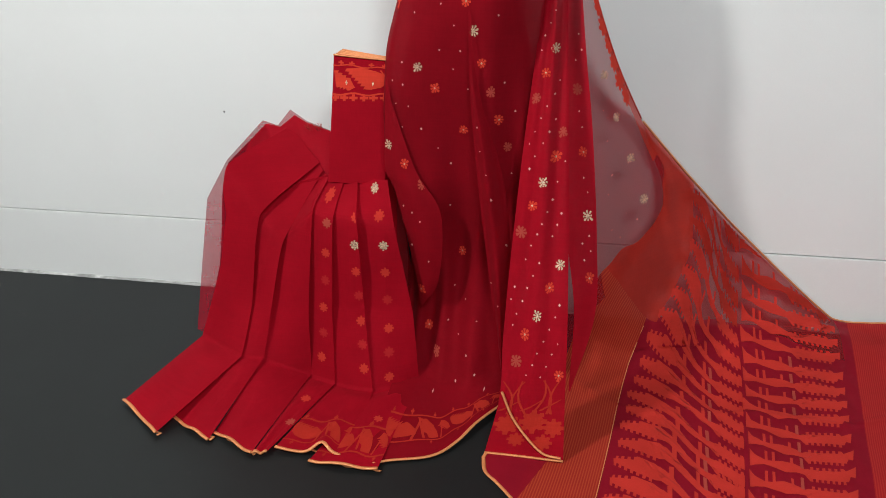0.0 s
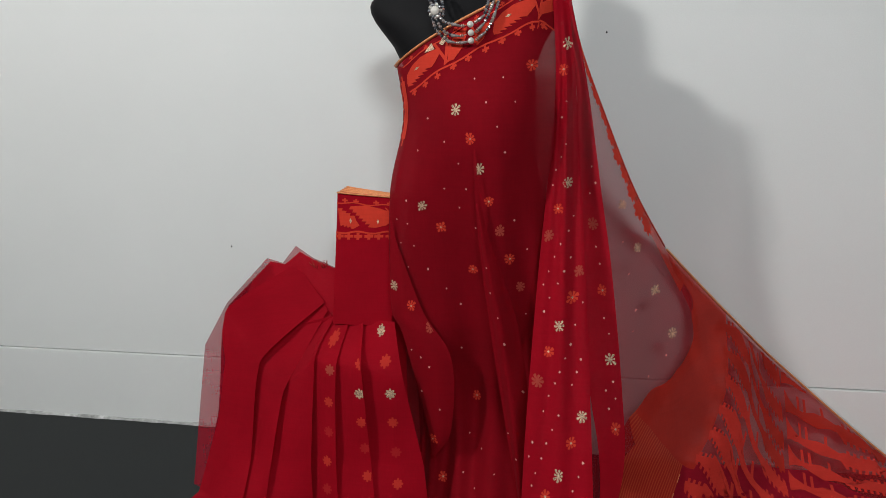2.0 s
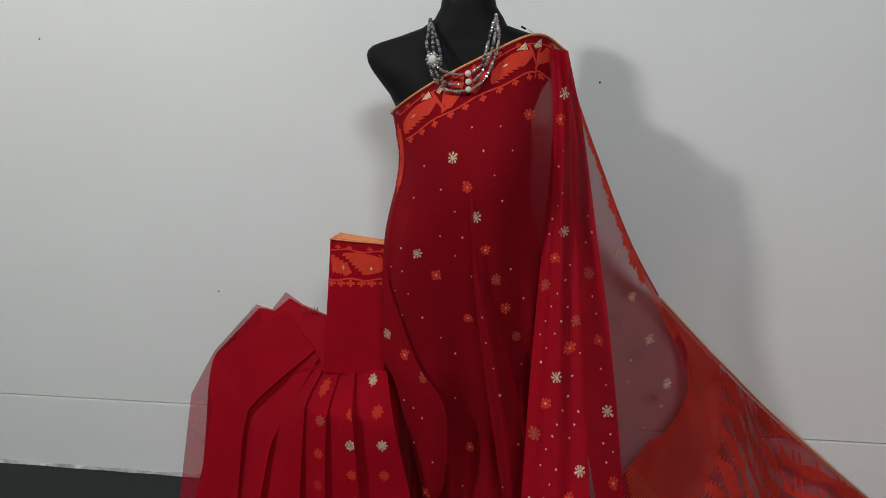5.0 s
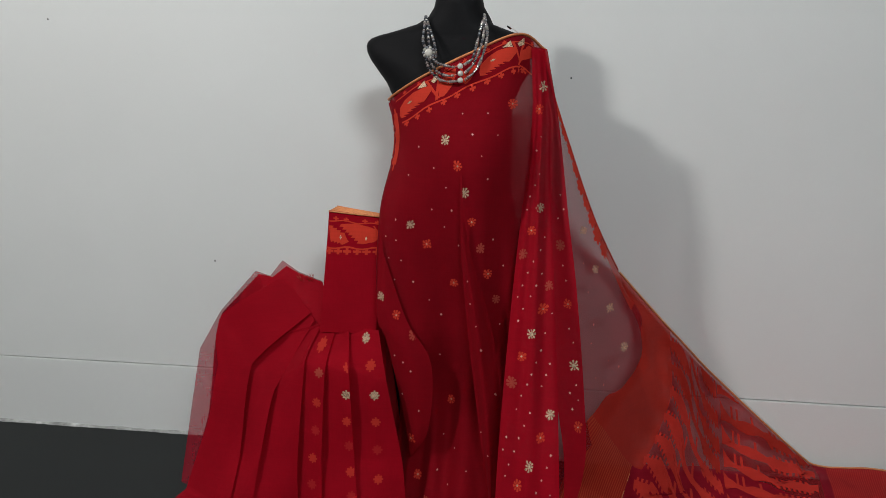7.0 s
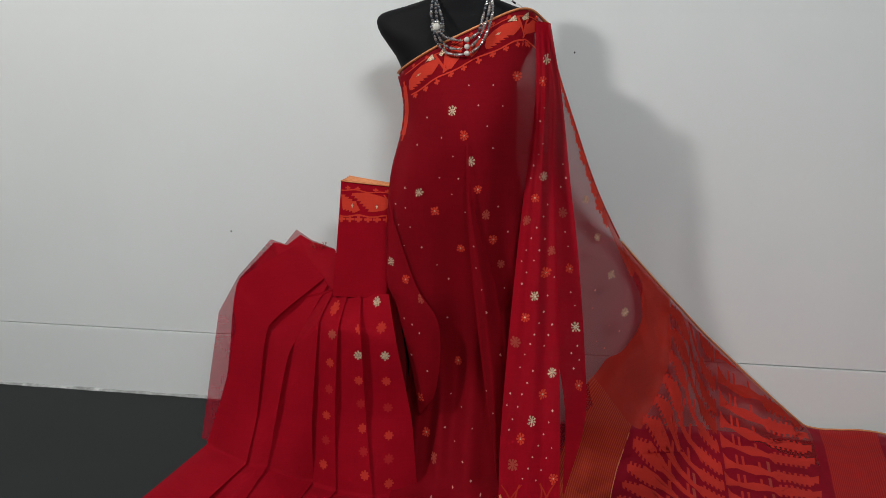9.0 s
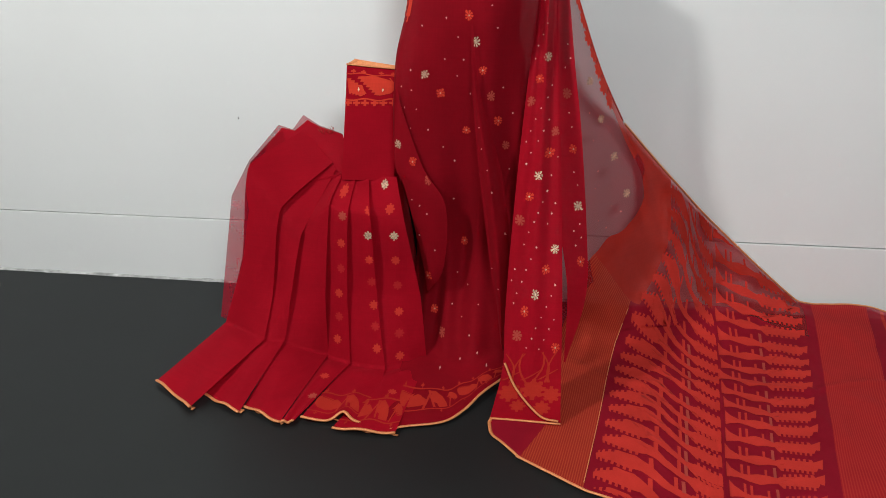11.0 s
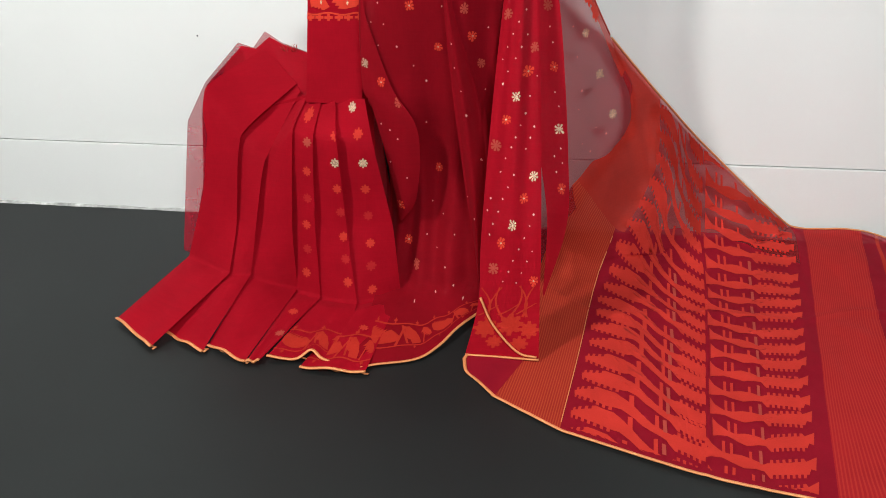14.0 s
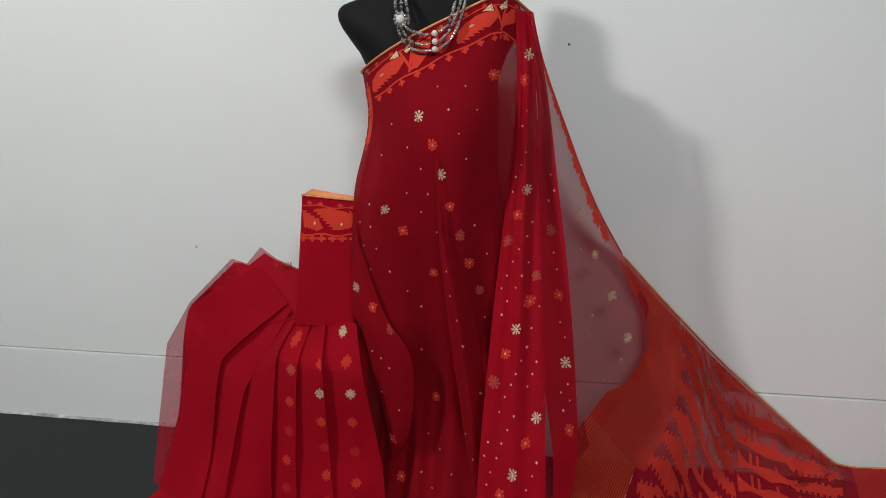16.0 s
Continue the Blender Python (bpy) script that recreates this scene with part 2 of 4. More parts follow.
def cord(name, points, radius, mat, parent=None, label="", sides=6, flat=1.0):
    """A tube along the points; flat below 1 presses it down into a tape."""
    bm = bmesh.new()
    rings = []
    for i, p in enumerate(points):
        d = (points[min(i + 1, len(points) - 1)] - points[max(i - 1, 0)]).normalized()
        a = d.cross(Vector((0, 0.3, 1))).normalized()
        b = a.cross(d).normalized()
        rings.append([bm.verts.new(p + a * radius * math.cos(2 * math.pi * k / sides) + b * radius * flat * math.sin(2 * math.pi * k / sides)) for k in range(sides)])
    for r, q in zip(rings, rings[1:]):
        for k in range(sides):
            bm.faces.new((r[k], r[(k + 1) % sides], q[(k + 1) % sides], q[k]))
    bm.faces.new(rings[0][::-1])
    bm.faces.new(rings[-1])
    return part(name, bm, mat, parent, label)


def petals(x, z, r, width, rnd):
    """A woven flower: eight petals of uneven length round an eye."""
    turn, squash = rnd.uniform(-0.3, 0.3), rnd.uniform(0.78, 1.0)
    out = [[(x + squash * r * 0.34 * math.cos(k * math.pi / 4), z + r * 0.34 * math.sin(k * math.pi / 4)) for k in range(8)]]
    for k in range(8):
        a = 2 * math.pi * k / 8 + turn
        q = r * rnd.uniform(0.80, 1.14) * (1.0 if k % 2 else 0.93)
        out.append([(x + squash * q * d * math.cos(a + w * width), z + q * d * math.sin(a + w * width)) for d, w in ((0.22, -0.9), (0.60, -0.72), (0.90, -0.70), (1.02, -0.45), (1.0, 0.35), (0.88, 0.66), (0.60, 0.72), (0.22, 0.9))])
    return out


def stepped(x, z, r):
    """A woven flower of the pleats: a diamond with stepped sides and a waist."""
    quarter = [(1.0, 0.17), (0.72, 0.19), (0.62, 0.34), (0.76, 0.42), (0.72, 0.68), (0.44, 0.72), (0.34, 0.60), (0.19, 0.70), (0.17, 1.0)]
    return [[(x + a * r, z + b * r) for a, b in quarter + [(-a, b) for a, b in quarter[::-1]] + [(-a, -b) for a, b in quarter] + [(a, -b) for a, b in quarter[::-1]]]]


def diamond(x, z, r):
    return [(x - r, z), (x, z - r * 1.1), (x + r, z), (x, z + r * 1.1)]


def flowers(sheet, spots, size=0.0117, lying=False, steps=False):
    """Woven flowers and specks on a cloth: (x, z, kind), kind o orange, g gold, d faded, h of the layer beneath, s speck."""
    rnd = random.Random(len(spots))
    specks = []
    on = sheet.top if lying else sheet.front
    for x, z, kind in spots:
        if kind == "s":
            specks.append(diamond(x, z, rnd.uniform(0.0016, 0.0026)))
            continue
        r = size * rnd.uniform(0.92, 1.06)
        mat = {"o": "woven" if steps else "orange", "g": "zari", "d": "dull", "h": "ghost"}[kind]
        shape = stepped(x, z, r * 0.95) if steps else petals(x, z, r, 0.33 if kind == "g" else 0.40, rnd)
        lay("flower", shape, on, MAT[mat], sheet.ob,
            {"o": "orange woven flower", "g": "gold zari flower", "d": "faded woven flower", "h": "flower of the layer beneath, showing faintly"}[kind])
        if kind == "o" and not steps:
            lay("flower_eye", [diamond(x, z, 0.0022)], lambda a, b: on(a, b, 0.0011), MAT["zari"], sheet.ob)
    if specks:
        tagged(lay("specks", specks, on, MAT["speck"], sheet.ob, "small pale gold woven specks"), kind="stuff")


MAT["speck"] = surface("speck_thread", (0.72, 0.36, 0.30), 0.5, 0.2, grain=900, spread=0.4, bump=0.3)


# woven border motifs, in a box one wide and one high
def saw(x0, y0, x1, y1, teeth, depth):
    """A sawtooth line from one point to another."""
    pts = []
    for k in range(teeth):
        a, b = k / teeth, (k + 0.6) / teeth
        nx, ny = -(y1 - y0), (x1 - x0)
        q = math.hypot(nx, ny) or 1
        pts.append((x0 + (x1 - x0) * a, y0 + (y1 - y0) * a))
        pts.append((x0 + (x1 - x0) * b + nx / q * depth, y0 + (y1 - y0) * b + ny / q * depth))
    return pts


def stem(x, w, y0, y1, lean):
    return [(x, y0), (x + w, y0), (x + w + lean, y1), (x + lean, y1)]


def bud(x, y, s, up=1):
    """A small three-pronged bud."""
    pts = [(-0.2, 0), (-0.2, 0.35), (-0.6, 0.35), (-0.6, 0.75), (-0.2, 0.75), (-0.2, 1.05), (0.2, 1.05), (0.2, 0.75), (0.6, 0.75), (0.6, 0.35), (0.2, 0.35), (0.2, 0)]
    return [(x + a * s, y + b * s * up) for a, b in pts]


def border_unit():
    """One repeat of the border: a toothed fish, crossed stems, a tail and a stepped leaf."""
    fish = [(0.00, 0.74), (0.03, 0.52), (0.12, 0.37), (0.24, 0.30), (0.38, 0.33), (0.47, 0.40), (0.45, 0.58), (0.38, 0.74)] + saw(0.34, 0.80, 0.03, 0.97, 6, 0.10)
    tail = [(0.54, 0.50), (0.60, 0.44), (0.63, 0.26), (0.77, 0.24), (0.75, 0.48), (0.69, 0.76), (0.58, 0.97), (0.52, 0.93)]
    leaf = saw(0.80, 0.76, 0.97, 0.40, 5, -0.06) + [(0.99, 0.44), (0.96, 0.66), (0.90, 0.84), (0.83, 0.92)]
    return [fish, tail, leaf, stem(0.41, 0.030, 0.20, 0.95, 0.09), stem(0.55, 0.030, 0.28, 0.97, -0.08), stem(0.80, 0.022, 0.20, 0.66, 0.03)]


def border_shapes(repeats, length, height, ratio=1.0, every=1):
    """The shapes of a woven border, s along it and d down from its edge."""
    shapes = []
    w = length / repeats
    for k in range(repeats):
        o = k * w

        def put(pts):
            shapes.append([(o + a * w, b * height) for a, b in pts])
        for pts in border_unit():
            put(pts)
        n = 12
        for y, amp, thick, ph in ((1.02, 0.035, 0.055, 0.0), (0.17, 0.03, 0.04, 1.0)):
            line = [(i / n, y + amp * math.sin(4 * math.pi * i / n + ph)) for i in range(n + 1)]
            for (a, b), (c, d) in zip(line, line[1:]):
                put([(a, b), (c, d), (c, d + thick), (a, b + thick)])
        for x in (0.06, 0.22, 0.38, 0.56, 0.72, 0.90)[::every]:
            shapes.append([(o + x * w + (a - x) * height * ratio, b * height) for a, b in bud(x, 1.05, 0.20)])
        for x in (0.14, 0.33, 0.66, 0.88)[::every]:
            shapes.append([(o + x * w + (a - x) * height * ratio, b * height) for a, b in bud(x, 0.19, 0.13, -1)])
    return shapes


def border_flecks(repeats, length, height):
    """The gold triangles and the eye of each fish in a border."""
    w = length / repeats
    out = []
    for k in range(repeats):
        for pts in ([(0.30, 0.27), (0.40, 0.13), (0.415, 0.36)], [(0.475, 0.28), (0.555, 0.08), (0.57, 0.30), (0.50, 0.38)], diamond(0.17, 0.55, 0.035)):
            out.append([((k + a) * w, b * height) for a, b in pts])
    return out


# ---- the room ----
WALL_Y = 2.28
tagged(part("wall_north", box(-3.2, 3.2, WALL_Y, WALL_Y + 0.15, 0.2135, 2.7), MAT["wall"], smooth=False), "smooth white painted wall behind the mannequin", "wall", kind="structure")
tagged(part("baseboard", box(-3.2, 3.2, WALL_Y - 0.005, WALL_Y + 0.145, 0.0, 0.2105, 0.0014), MAT["wall"], smooth=False), "wide white board along the foot of the wall", "baseboard", kind="structure")


def seal():
    """A thin, uneven bead of filler where the board meets the floor."""
    bm = bmesh.new()
    rows = []
    for k in range(321):
        x = -3.2 + 0.02 * k
        h = 0.007 + 0.004 * noise.noise(Vector((x * 9, 0.3, 0))) + 0.002 * noise.noise(Vector((x * 41, 1.3, 0)))
        y = WALL_Y - 0.005
        rows.append([bm.verts.new(p) for p in ((x, y, h), (x, y - h * 0.45, h * 0.8), (x, y - h * 0.8, 0.0))])
    for a, b in zip(rows, rows[1:]):
        for i in range(2):
            bm.faces.new((a[i], a[i + 1], b[i + 1], b[i]))
    return bm


tagged(part("trim", seal(), MAT["seal"]), "scuffed uneven white filler between board and floor", "trim", kind="structure")
# unseen walls and ceiling, added to close the room and bounce light
tagged(part("wall_south", box(-3.2, 3.2, -2.35, -2.2, 0.0, 2.7), MAT["room"], smooth=False), "unseen grey wall added to close the room", "wall", kind="structure")
tagged(part("wall_west", box(-3.35, -3.2, -2.35, 2.43, 0.0, 2.7), MAT["room"], smooth=False), "unseen grey wall added to close the room", "wall", kind="structure")
tagged(part("wall_east", box(3.2, 3.35, -2.35, 2.43, 0.0, 2.7), MAT["room"], smooth=False), "unseen grey wall added to close the room", "wall", kind="structure")
tagged(part("ceiling", box(-3.35, 3.35, -2.35, 2.43, 2.7, 2.8), MAT["ceiling"], smooth=False), "unseen white ceiling added to close the room", "ceiling", kind="structure")
tagged(part("floor", box(-3.35, 3.35, -2.35, 2.43, -0.1, 0.0), MAT["floor"], smooth=False), "matt black sheet floor", "floor", kind="structure")

# ---- the mannequin: one plain form, with a silver cap on the neck ----


def mannequin():
    bm = bmesh.new()
    cx, cy = -0.058, 2.0
    rows = [(0.004, 0.125, 0.060), (0.10, 0.120, 0.055), (0.25, 0.138, 0.050), (0.38, 0.156, 0.068), (0.50, 0.166, 0.092), (0.60, 0.164, 0.105),
            (0.70, 0.148, 0.095), (0.80, 0.124, 0.082), (0.90, 0.126, 0.100), (0.98, 0.140, 0.102), (1.03, 0.164, 0.092),
            (1.060, 0.186, 0.080), (1.080, 0.200, 0.072), (1.096, 0.208, 0.064), (1.110, 0.211, 0.058), (1.120, 0.208, 0.054), (1.128, 0.199, 0.052), (1.134, 0.182, 0.052), (1.143, 0.146, 0.052), (1.158, 0.096, 0.052), (1.174, 0.069, 0.052), (1.195, 0.056, 0.051),
            (1.224, 0.050, 0.050), (1.2242, 0.0488, 0.0488), (1.2255, 0.0502, 0.0502), (1.239, 0.0496, 0.0496), (1.2405, 0.0468, 0.0468), (1.254, 0.0462, 0.0462), (1.285, 0.0450, 0.0450), (1.292, 0.038, 0.038)]
    n = 48
    rings = []
    for z, rx, ry in rows:
        e = 1.0 - 0.25 * max(0.0, 1.0 - abs(z - 1.09) / 0.07)
        ring = []
        for k in range(n):
            a = 2 * math.pi * k / n
            c, s = math.cos(a), math.sin(a)
            ring.append(bm.verts.new((cx + rx * (1.0 if c < 0 or not 0.95 < z < 1.165 else 0.80 if z > 1.06 else 0.88) * math.copysign(abs(c) ** e, c), cy + ry * math.copysign(abs(s) ** e, s), z)))
        rings.append(ring)
    for i, (r, q) in enumerate(zip(rings, rings[1:])):
        for k in range(n):
            fc = bm.faces.new((r[k], r[(k + 1) % n], q[(k + 1) % n], q[k]))
            fc.material_index = 1 if rows[i][0] >= 1.224 else 0
    bm.faces.new(rings[0][::-1])
    bm.faces.new(rings[-1]).material_index = 1
    ob = part("mannequin", bm, MAT["mannequin"])
    ob.data.materials.append(MAT["cap"])
    return tagged(ob, "matt black headless mannequin torso with a silver neck cap", "mannequin")


mannequin()

# ---- the saree ----
saree = tagged(new("saree"), "sheer red saree with orange and gold woven motifs", "saree")
saree.location = (0, 0, 0)
rn = random.Random(7)


def ripple(p, amount, scale, seed=0.0):
    return amount * noise.noise(Vector((p.x * scale + seed, p.y * scale, p.z * scale * 0.35)))


# front of the drape, from the band across the chest down to the hem on the floor
body_rows = [
    spline([(-0.205, 2.02, 0.985), (-0.200, 1.935, 0.995), (-0.120, 1.885, 1.040), (-0.020, 1.898, 1.090), (0.080, 1.925, 1.131), (0.134, 1.975, 1.102)]),
    spline([(-0.196, 2.02, 0.885), (-0.188, 1.925, 0.890), (-0.100, 1.840, 0.900), (-0.020, 1.815, 0.905), (0.060, 1.850, 0.920), (0.140, 1.950, 0.930)]),
    spline([(-0.225, 2.00, 0.740), (-0.215, 1.895, 0.740), (-0.140, 1.855, 0.740), (-0.020, 1.820, 0.740), (0.050, 1.850, 0.740), (0.100, 1.910, 0.740)]),
    spline([(-0.232, 1.99, 0.500), (-0.214, 1.900, 0.500), (-0.120, 1.880, 0.500), (-0.020, 1.862, 0.500), (0.050, 1.872, 0.500), (0.100, 1.900, 0.500)]),
    spline([(-0.185, 1.95, 0.270), (-0.150, 1.915, 0.270), (-0.100, 1.912, 0.270), (-0.050, 1.912, 0.270), (0.010, 1.900, 0.270), (0.080, 1.880, 0.270)]),
    spline([(-0.190, 1.860, 0.060), (-0.150, 1.830, 0.050), (-0.100, 1.810, 0.046), (-0.050, 1.800, 0.050), (0.005, 1.810, 0.055), (0.062, 1.830, 0.060)]),
    spline([(-0.185, 1.490, 0.005), (-0.140, 1.516, 0.005), (-0.056, 1.547, 0.005), (-0.013, 1.601, 0.008), (0.019, 1.669, 0.014), (0.064, 1.758, 0.010)]),
]
body_loft = loft(body_rows, [0, 0.13, 0.27, 0.48, 0.68, 0.87, 1.0])


def body_f(u, v):
    p = body_loft(u, v)
    k = min(1.0, max(0.0, (v - 0.15) * 3)) * (1 - max(0.0, (v - 0.85) / 0.15))
    p.y += 0.011 * k * math.sin(u * 23 + 2 * v + 1.2 * math.sin(5 * v)) + ripple(p, 0.014 * k, 9)
    return p


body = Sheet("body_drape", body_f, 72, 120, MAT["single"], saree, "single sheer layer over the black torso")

# the wrap behind the torso
wrap_rows = [
    spline([(-0.205, 2.02, 0.985), (-0.225, 2.08, 0.985), (-0.06, 2.13, 0.985), (0.04, 2.11, 0.985)]),
    spline([(-0.196, 2.02, 0.885), (-0.204, 2.08, 0.885), (-0.06, 2.13, 0.885), (0.03, 2.11, 0.885)]),
    spline([(-0.225, 2.00, 0.740), (-0.240, 2.08, 0.740), (-0.06, 2.13, 0.740), (0.03, 2.11, 0.740)]),
    spline([(-0.232, 1.99, 0.500), (-0.255, 2.08, 0.500), (-0.06, 2.13, 0.500), (0.04, 2.11, 0.500)]),
    spline([(-0.190, 1.95, 0.270), (-0.265, 2.08, 0.270), (-0.06, 2.13, 0.270), (0.05, 2.11, 0.270)]),
    spline([(-0.195, 1.90, 0.004), (-0.21, 2.08, 0.004), (-0.06, 2.13, 0.004), (0.06, 2.11, 0.004)]),
]
Sheet("back_wrap", loft(wrap_rows, [0, 0.13, 0.27, 0.5, 0.75, 1.0]), 24, 40, MAT["strip"], saree, "layer wrapped behind the torso")

# the folded lobe at the hip
lobe_left = spline([(-0.214, 1.880, 0.700), (-0.220, 1.872, 0.514), (-0.196, 1.868, 0.452), (-0.154, 1.866, 0.268), (-0.142, 1.866, 0.184)])
lobe_right = spline([(-0.205, 1.876, 0.655), (-0.150, 1.862, 0.507), (-0.093, 1.856, 0.410), (-0.098, 1.856, 0.255), (-0.137, 1.864, 0.184)])


def lobe_f(u, v):
    p = across([lobe_left, lobe_right])(u, v)
    p.y -= 0.014 * math.sin(math.pi * u) * math.sin(math.pi * v)
    return p


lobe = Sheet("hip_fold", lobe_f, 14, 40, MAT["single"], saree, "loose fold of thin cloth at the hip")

# the hanging fold down the middle
mid_left = spline([(-0.030, 1.806, 0.840), (-0.028, 1.802, 0.770), (-0.025, 1.808, 0.675), (-0.008, 1.815, 0.490), (0.020, 1.820, 0.273), (0.051, 1.800, 0.077)], [0, 0.12, 0.28, 0.48, 0.74, 1])
mid_right = spline([(-0.026, 1.806, 0.840), (-0.020, 1.806, 0.768), (-0.002, 1.814, 0.668), (0.046, 1.836, 0.484), (0.068, 1.830, 0.272), (0.063, 1.800, 0.056)], [0, 0.12, 0.28, 0.48, 0.74, 1])


def mid_f(u, v):
    p = across([mid_left, mid_right])(u, v)
    p.y += 0.012 * math.cos(u * math.pi * 2.2) * min(1.0, max(0.0, v - 0.15) * 3)
    return p


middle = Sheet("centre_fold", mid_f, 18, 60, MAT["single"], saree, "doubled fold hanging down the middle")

# the pleats that fall from the shoulder
strip_left = spline([(0.106, 1.930, 1.104), (0.113, 1.905, 0.962), (0.101, 1.905, 0.803), (0.086, 1.823, 0.603), (0.074, 1.729, 0.377), (0.069, 1.664, 0.219), (0.070, 1.620, 0.114), (0.047, 1.579, 0.006)], [0, .1, .23, .42, .6, .75, .87, 1])
strip_right = spline([(0.135, 1.945, 1.098), (0.149, 1.920, 0.963), (0.158, 1.925, 0.802), (0.173, 1.843, 0.602), (0.188, 1.741, 0.380), (0.196, 1.668, 0.229), (0.199, 1.625, 0.126), (0.203, 1.571, 0.010)], [0, .1, .23, .42, .6, .75, .87, 1])


def strip_f(u, v):
    p = across([strip_left, strip_right])(u, v)
    p.y += (0.010 * math.cos(u * math.pi * 2) + 0.006 * math.cos(u * math.pi * 5 + 2 * v) - 0.006) * min(1, v * 5) * (1 - v * v) + ripple(p, 0.005, 12)
    return p


strip = Sheet("shoulder_pleat", strip_f, 24, 110, MAT["strip"], saree, "pleat of several layers falling from the shoulder")
side_left = spline([(0.112, 1.940, 1.107), (0.147, 1.940, 0.963), (0.153, 1.964, 0.798), (0.169, 1.898, 0.590), (0.181, 1.828, 0.398), (0.206, 1.757, 0.251), (0.205, 1.662, 0.117)])
side_right = spline([(0.140, 1.945, 1.101), (0.171, 1.950, 0.944), (0.200, 1.939, 0.738), (0.222, 1.899, 0.592), (0.245, 1.829, 0.376), (0.249, 1.753, 0.242), (0.208, 1.660, 0.113)])


def side_f(u, v):
    p = across([side_left, side_right])(u, v)
    p.y += 0.010 * math.sin(u * math.pi * 1.5 + 0.6) * (1 - v)
    return p


side = Sheet("side_pleat", side_f, 18, 90, MAT["strip"], saree, "narrow pleat behind the shoulder pleat")

# the sheer veil between the shoulder and the wall
veil_a = spline([(0.075, 1.955, 1.090), (0.060, 1.975, 0.900), (0.045, 1.98, 0.700), (0.060, 1.93, 0.450), (0.100, 1.86, 0.250), (0.180, 1.80, 0.070)])
veil_b = spline([(0.112, 1.975, 1.100), (0.125, 1.985, 0.930), (0.150, 1.990, 0.720), (0.190, 1.95, 0.480), (0.215, 1.90, 0.300), (0.227, 1.860, 0.173)])
veil_c = spline([(0.130, 1.985, 1.096), (0.174, 2.040, 0.903), (0.232, 2.100, 0.688), (0.302, 2.110, 0.459), (0.312, 2.080, 0.348), (0.291, 1.990, 0.205)])
veil_d = spline([(0.134, 1.998, 1.096), (0.156, 2.010, 1.010), (0.196, 2.050, 0.897), (0.267, 2.130, 0.713), (0.349, 2.250, 0.548), (0.413, 2.240, 0.433), (0.430, 2.200, 0.321)], [0, 0.09, 0.2, 0.4, 0.6, 0.8, 1])
veil_loft = across([veil_a, veil_b, veil_c, veil_d], [0, 0.35, 0.7, 1.0])


def veil_f(u, v):
    p = veil_loft(u, v)
    p.y += 0.010 * math.sin(u * 19) * math.sin(math.pi * v) + ripple(p, 0.012, 7, 3)
    p.y = min(p.y, 2.262)
    return p


veil = Sheet("veil", veil_f, 60, 90, MAT["veil"], saree, "single sheer layer through which the wall shows", [(0.955, 1.0, 0.02, 0.72, MAT["soft_orange"])])

# the end piece, which runs down the wall and spreads over the floor
end_cols = [
    spline([(0.348, 2.250, 0.553), (0.408, 2.180, 0.354), (0.264, 1.950, 0.260), (0.199, 2.014, 0.012), (0.147, 1.631, 0.006), (0.114, 1.444, 0.004)], [0, .2, .42, .6, .82, 1]),
    spline([(0.458, 2.255, 0.434), (0.462, 2.180, 0.260), (0.376, 2.020, 0.104), (0.338, 1.934, 0.010), (0.287, 1.600, 0.006), (0.247, 1.354, 0.004)], [0, .2, .42, .6, .82, 1]),
    spline([(0.501, 2.255, 0.390), (0.496, 2.180, 0.229), (0.413, 2.040, 0.089), (0.374, 1.939, 0.010), (0.318, 1.604, 0.006), (0.270, 1.344, 0.004)], [0, .2, .42, .6, .82, 1]),
    spline([(0.616, 2.258, 0.275), (0.622, 2.220, 0.154), (0.614, 2.100, 0.066), (0.605, 1.949, 0.012), (0.552, 1.608, 0.008), (0.495, 1.262, 0.004)], [0, .2, .42, .6, .82, 1]),
    spline([(0.864, 2.258, 0.057), (0.875, 2.230, 0.041), (0.862, 2.137, 0.030), (0.833, 1.967, 0.010), (0.755, 1.615, 0.006), (0.669, 1.226, 0.004)], [0, .12, .3, .5, .77, 1]),
    spline([(0.912, 2.255, 0.043), (0.908, 2.220, 0.034), (0.891, 2.122, 0.030), (0.863, 1.971, 0.010), (0.784, 1.619, 0.006), (0.697, 1.221, 0.004)], [0, .12, .3, .5, .77, 1]),
    spline([(1.062, 2.250, 0.047), (1.055, 2.210, 0.034), (1.040, 2.132, 0.026), (1.010, 1.991, 0.010), (0.935, 1.639, 0.006), (0.905, 1.190, 0.004)], [0, .12, .3, .5, .77, 1]),
    spline([(1.190, 2.225, 0.020), (1.185, 2.190, 0.012), (1.175, 2.08, 0.008), (1.15, 1.92, 0.006), (1.08, 1.55, 0.006), (0.985, 1.170, 0.004)], [0, .12, .3, .5, .77, 1]),
    spline([(1.620, 2.12, 0.006), (1.615, 2.10, 0.006), (1.60, 2.00, 0.006), (1.58, 1.84, 0.006), (1.52, 1.48, 0.006), (1.42, 1.100, 0.004)], [0, .12, .3, .5, .77, 1]),
]
END_U = [0, 0.11, 0.14, 0.32, 0.52, 0.56, 0.67, 0.74, 1.0]
end_loft = across(end_cols, END_U)


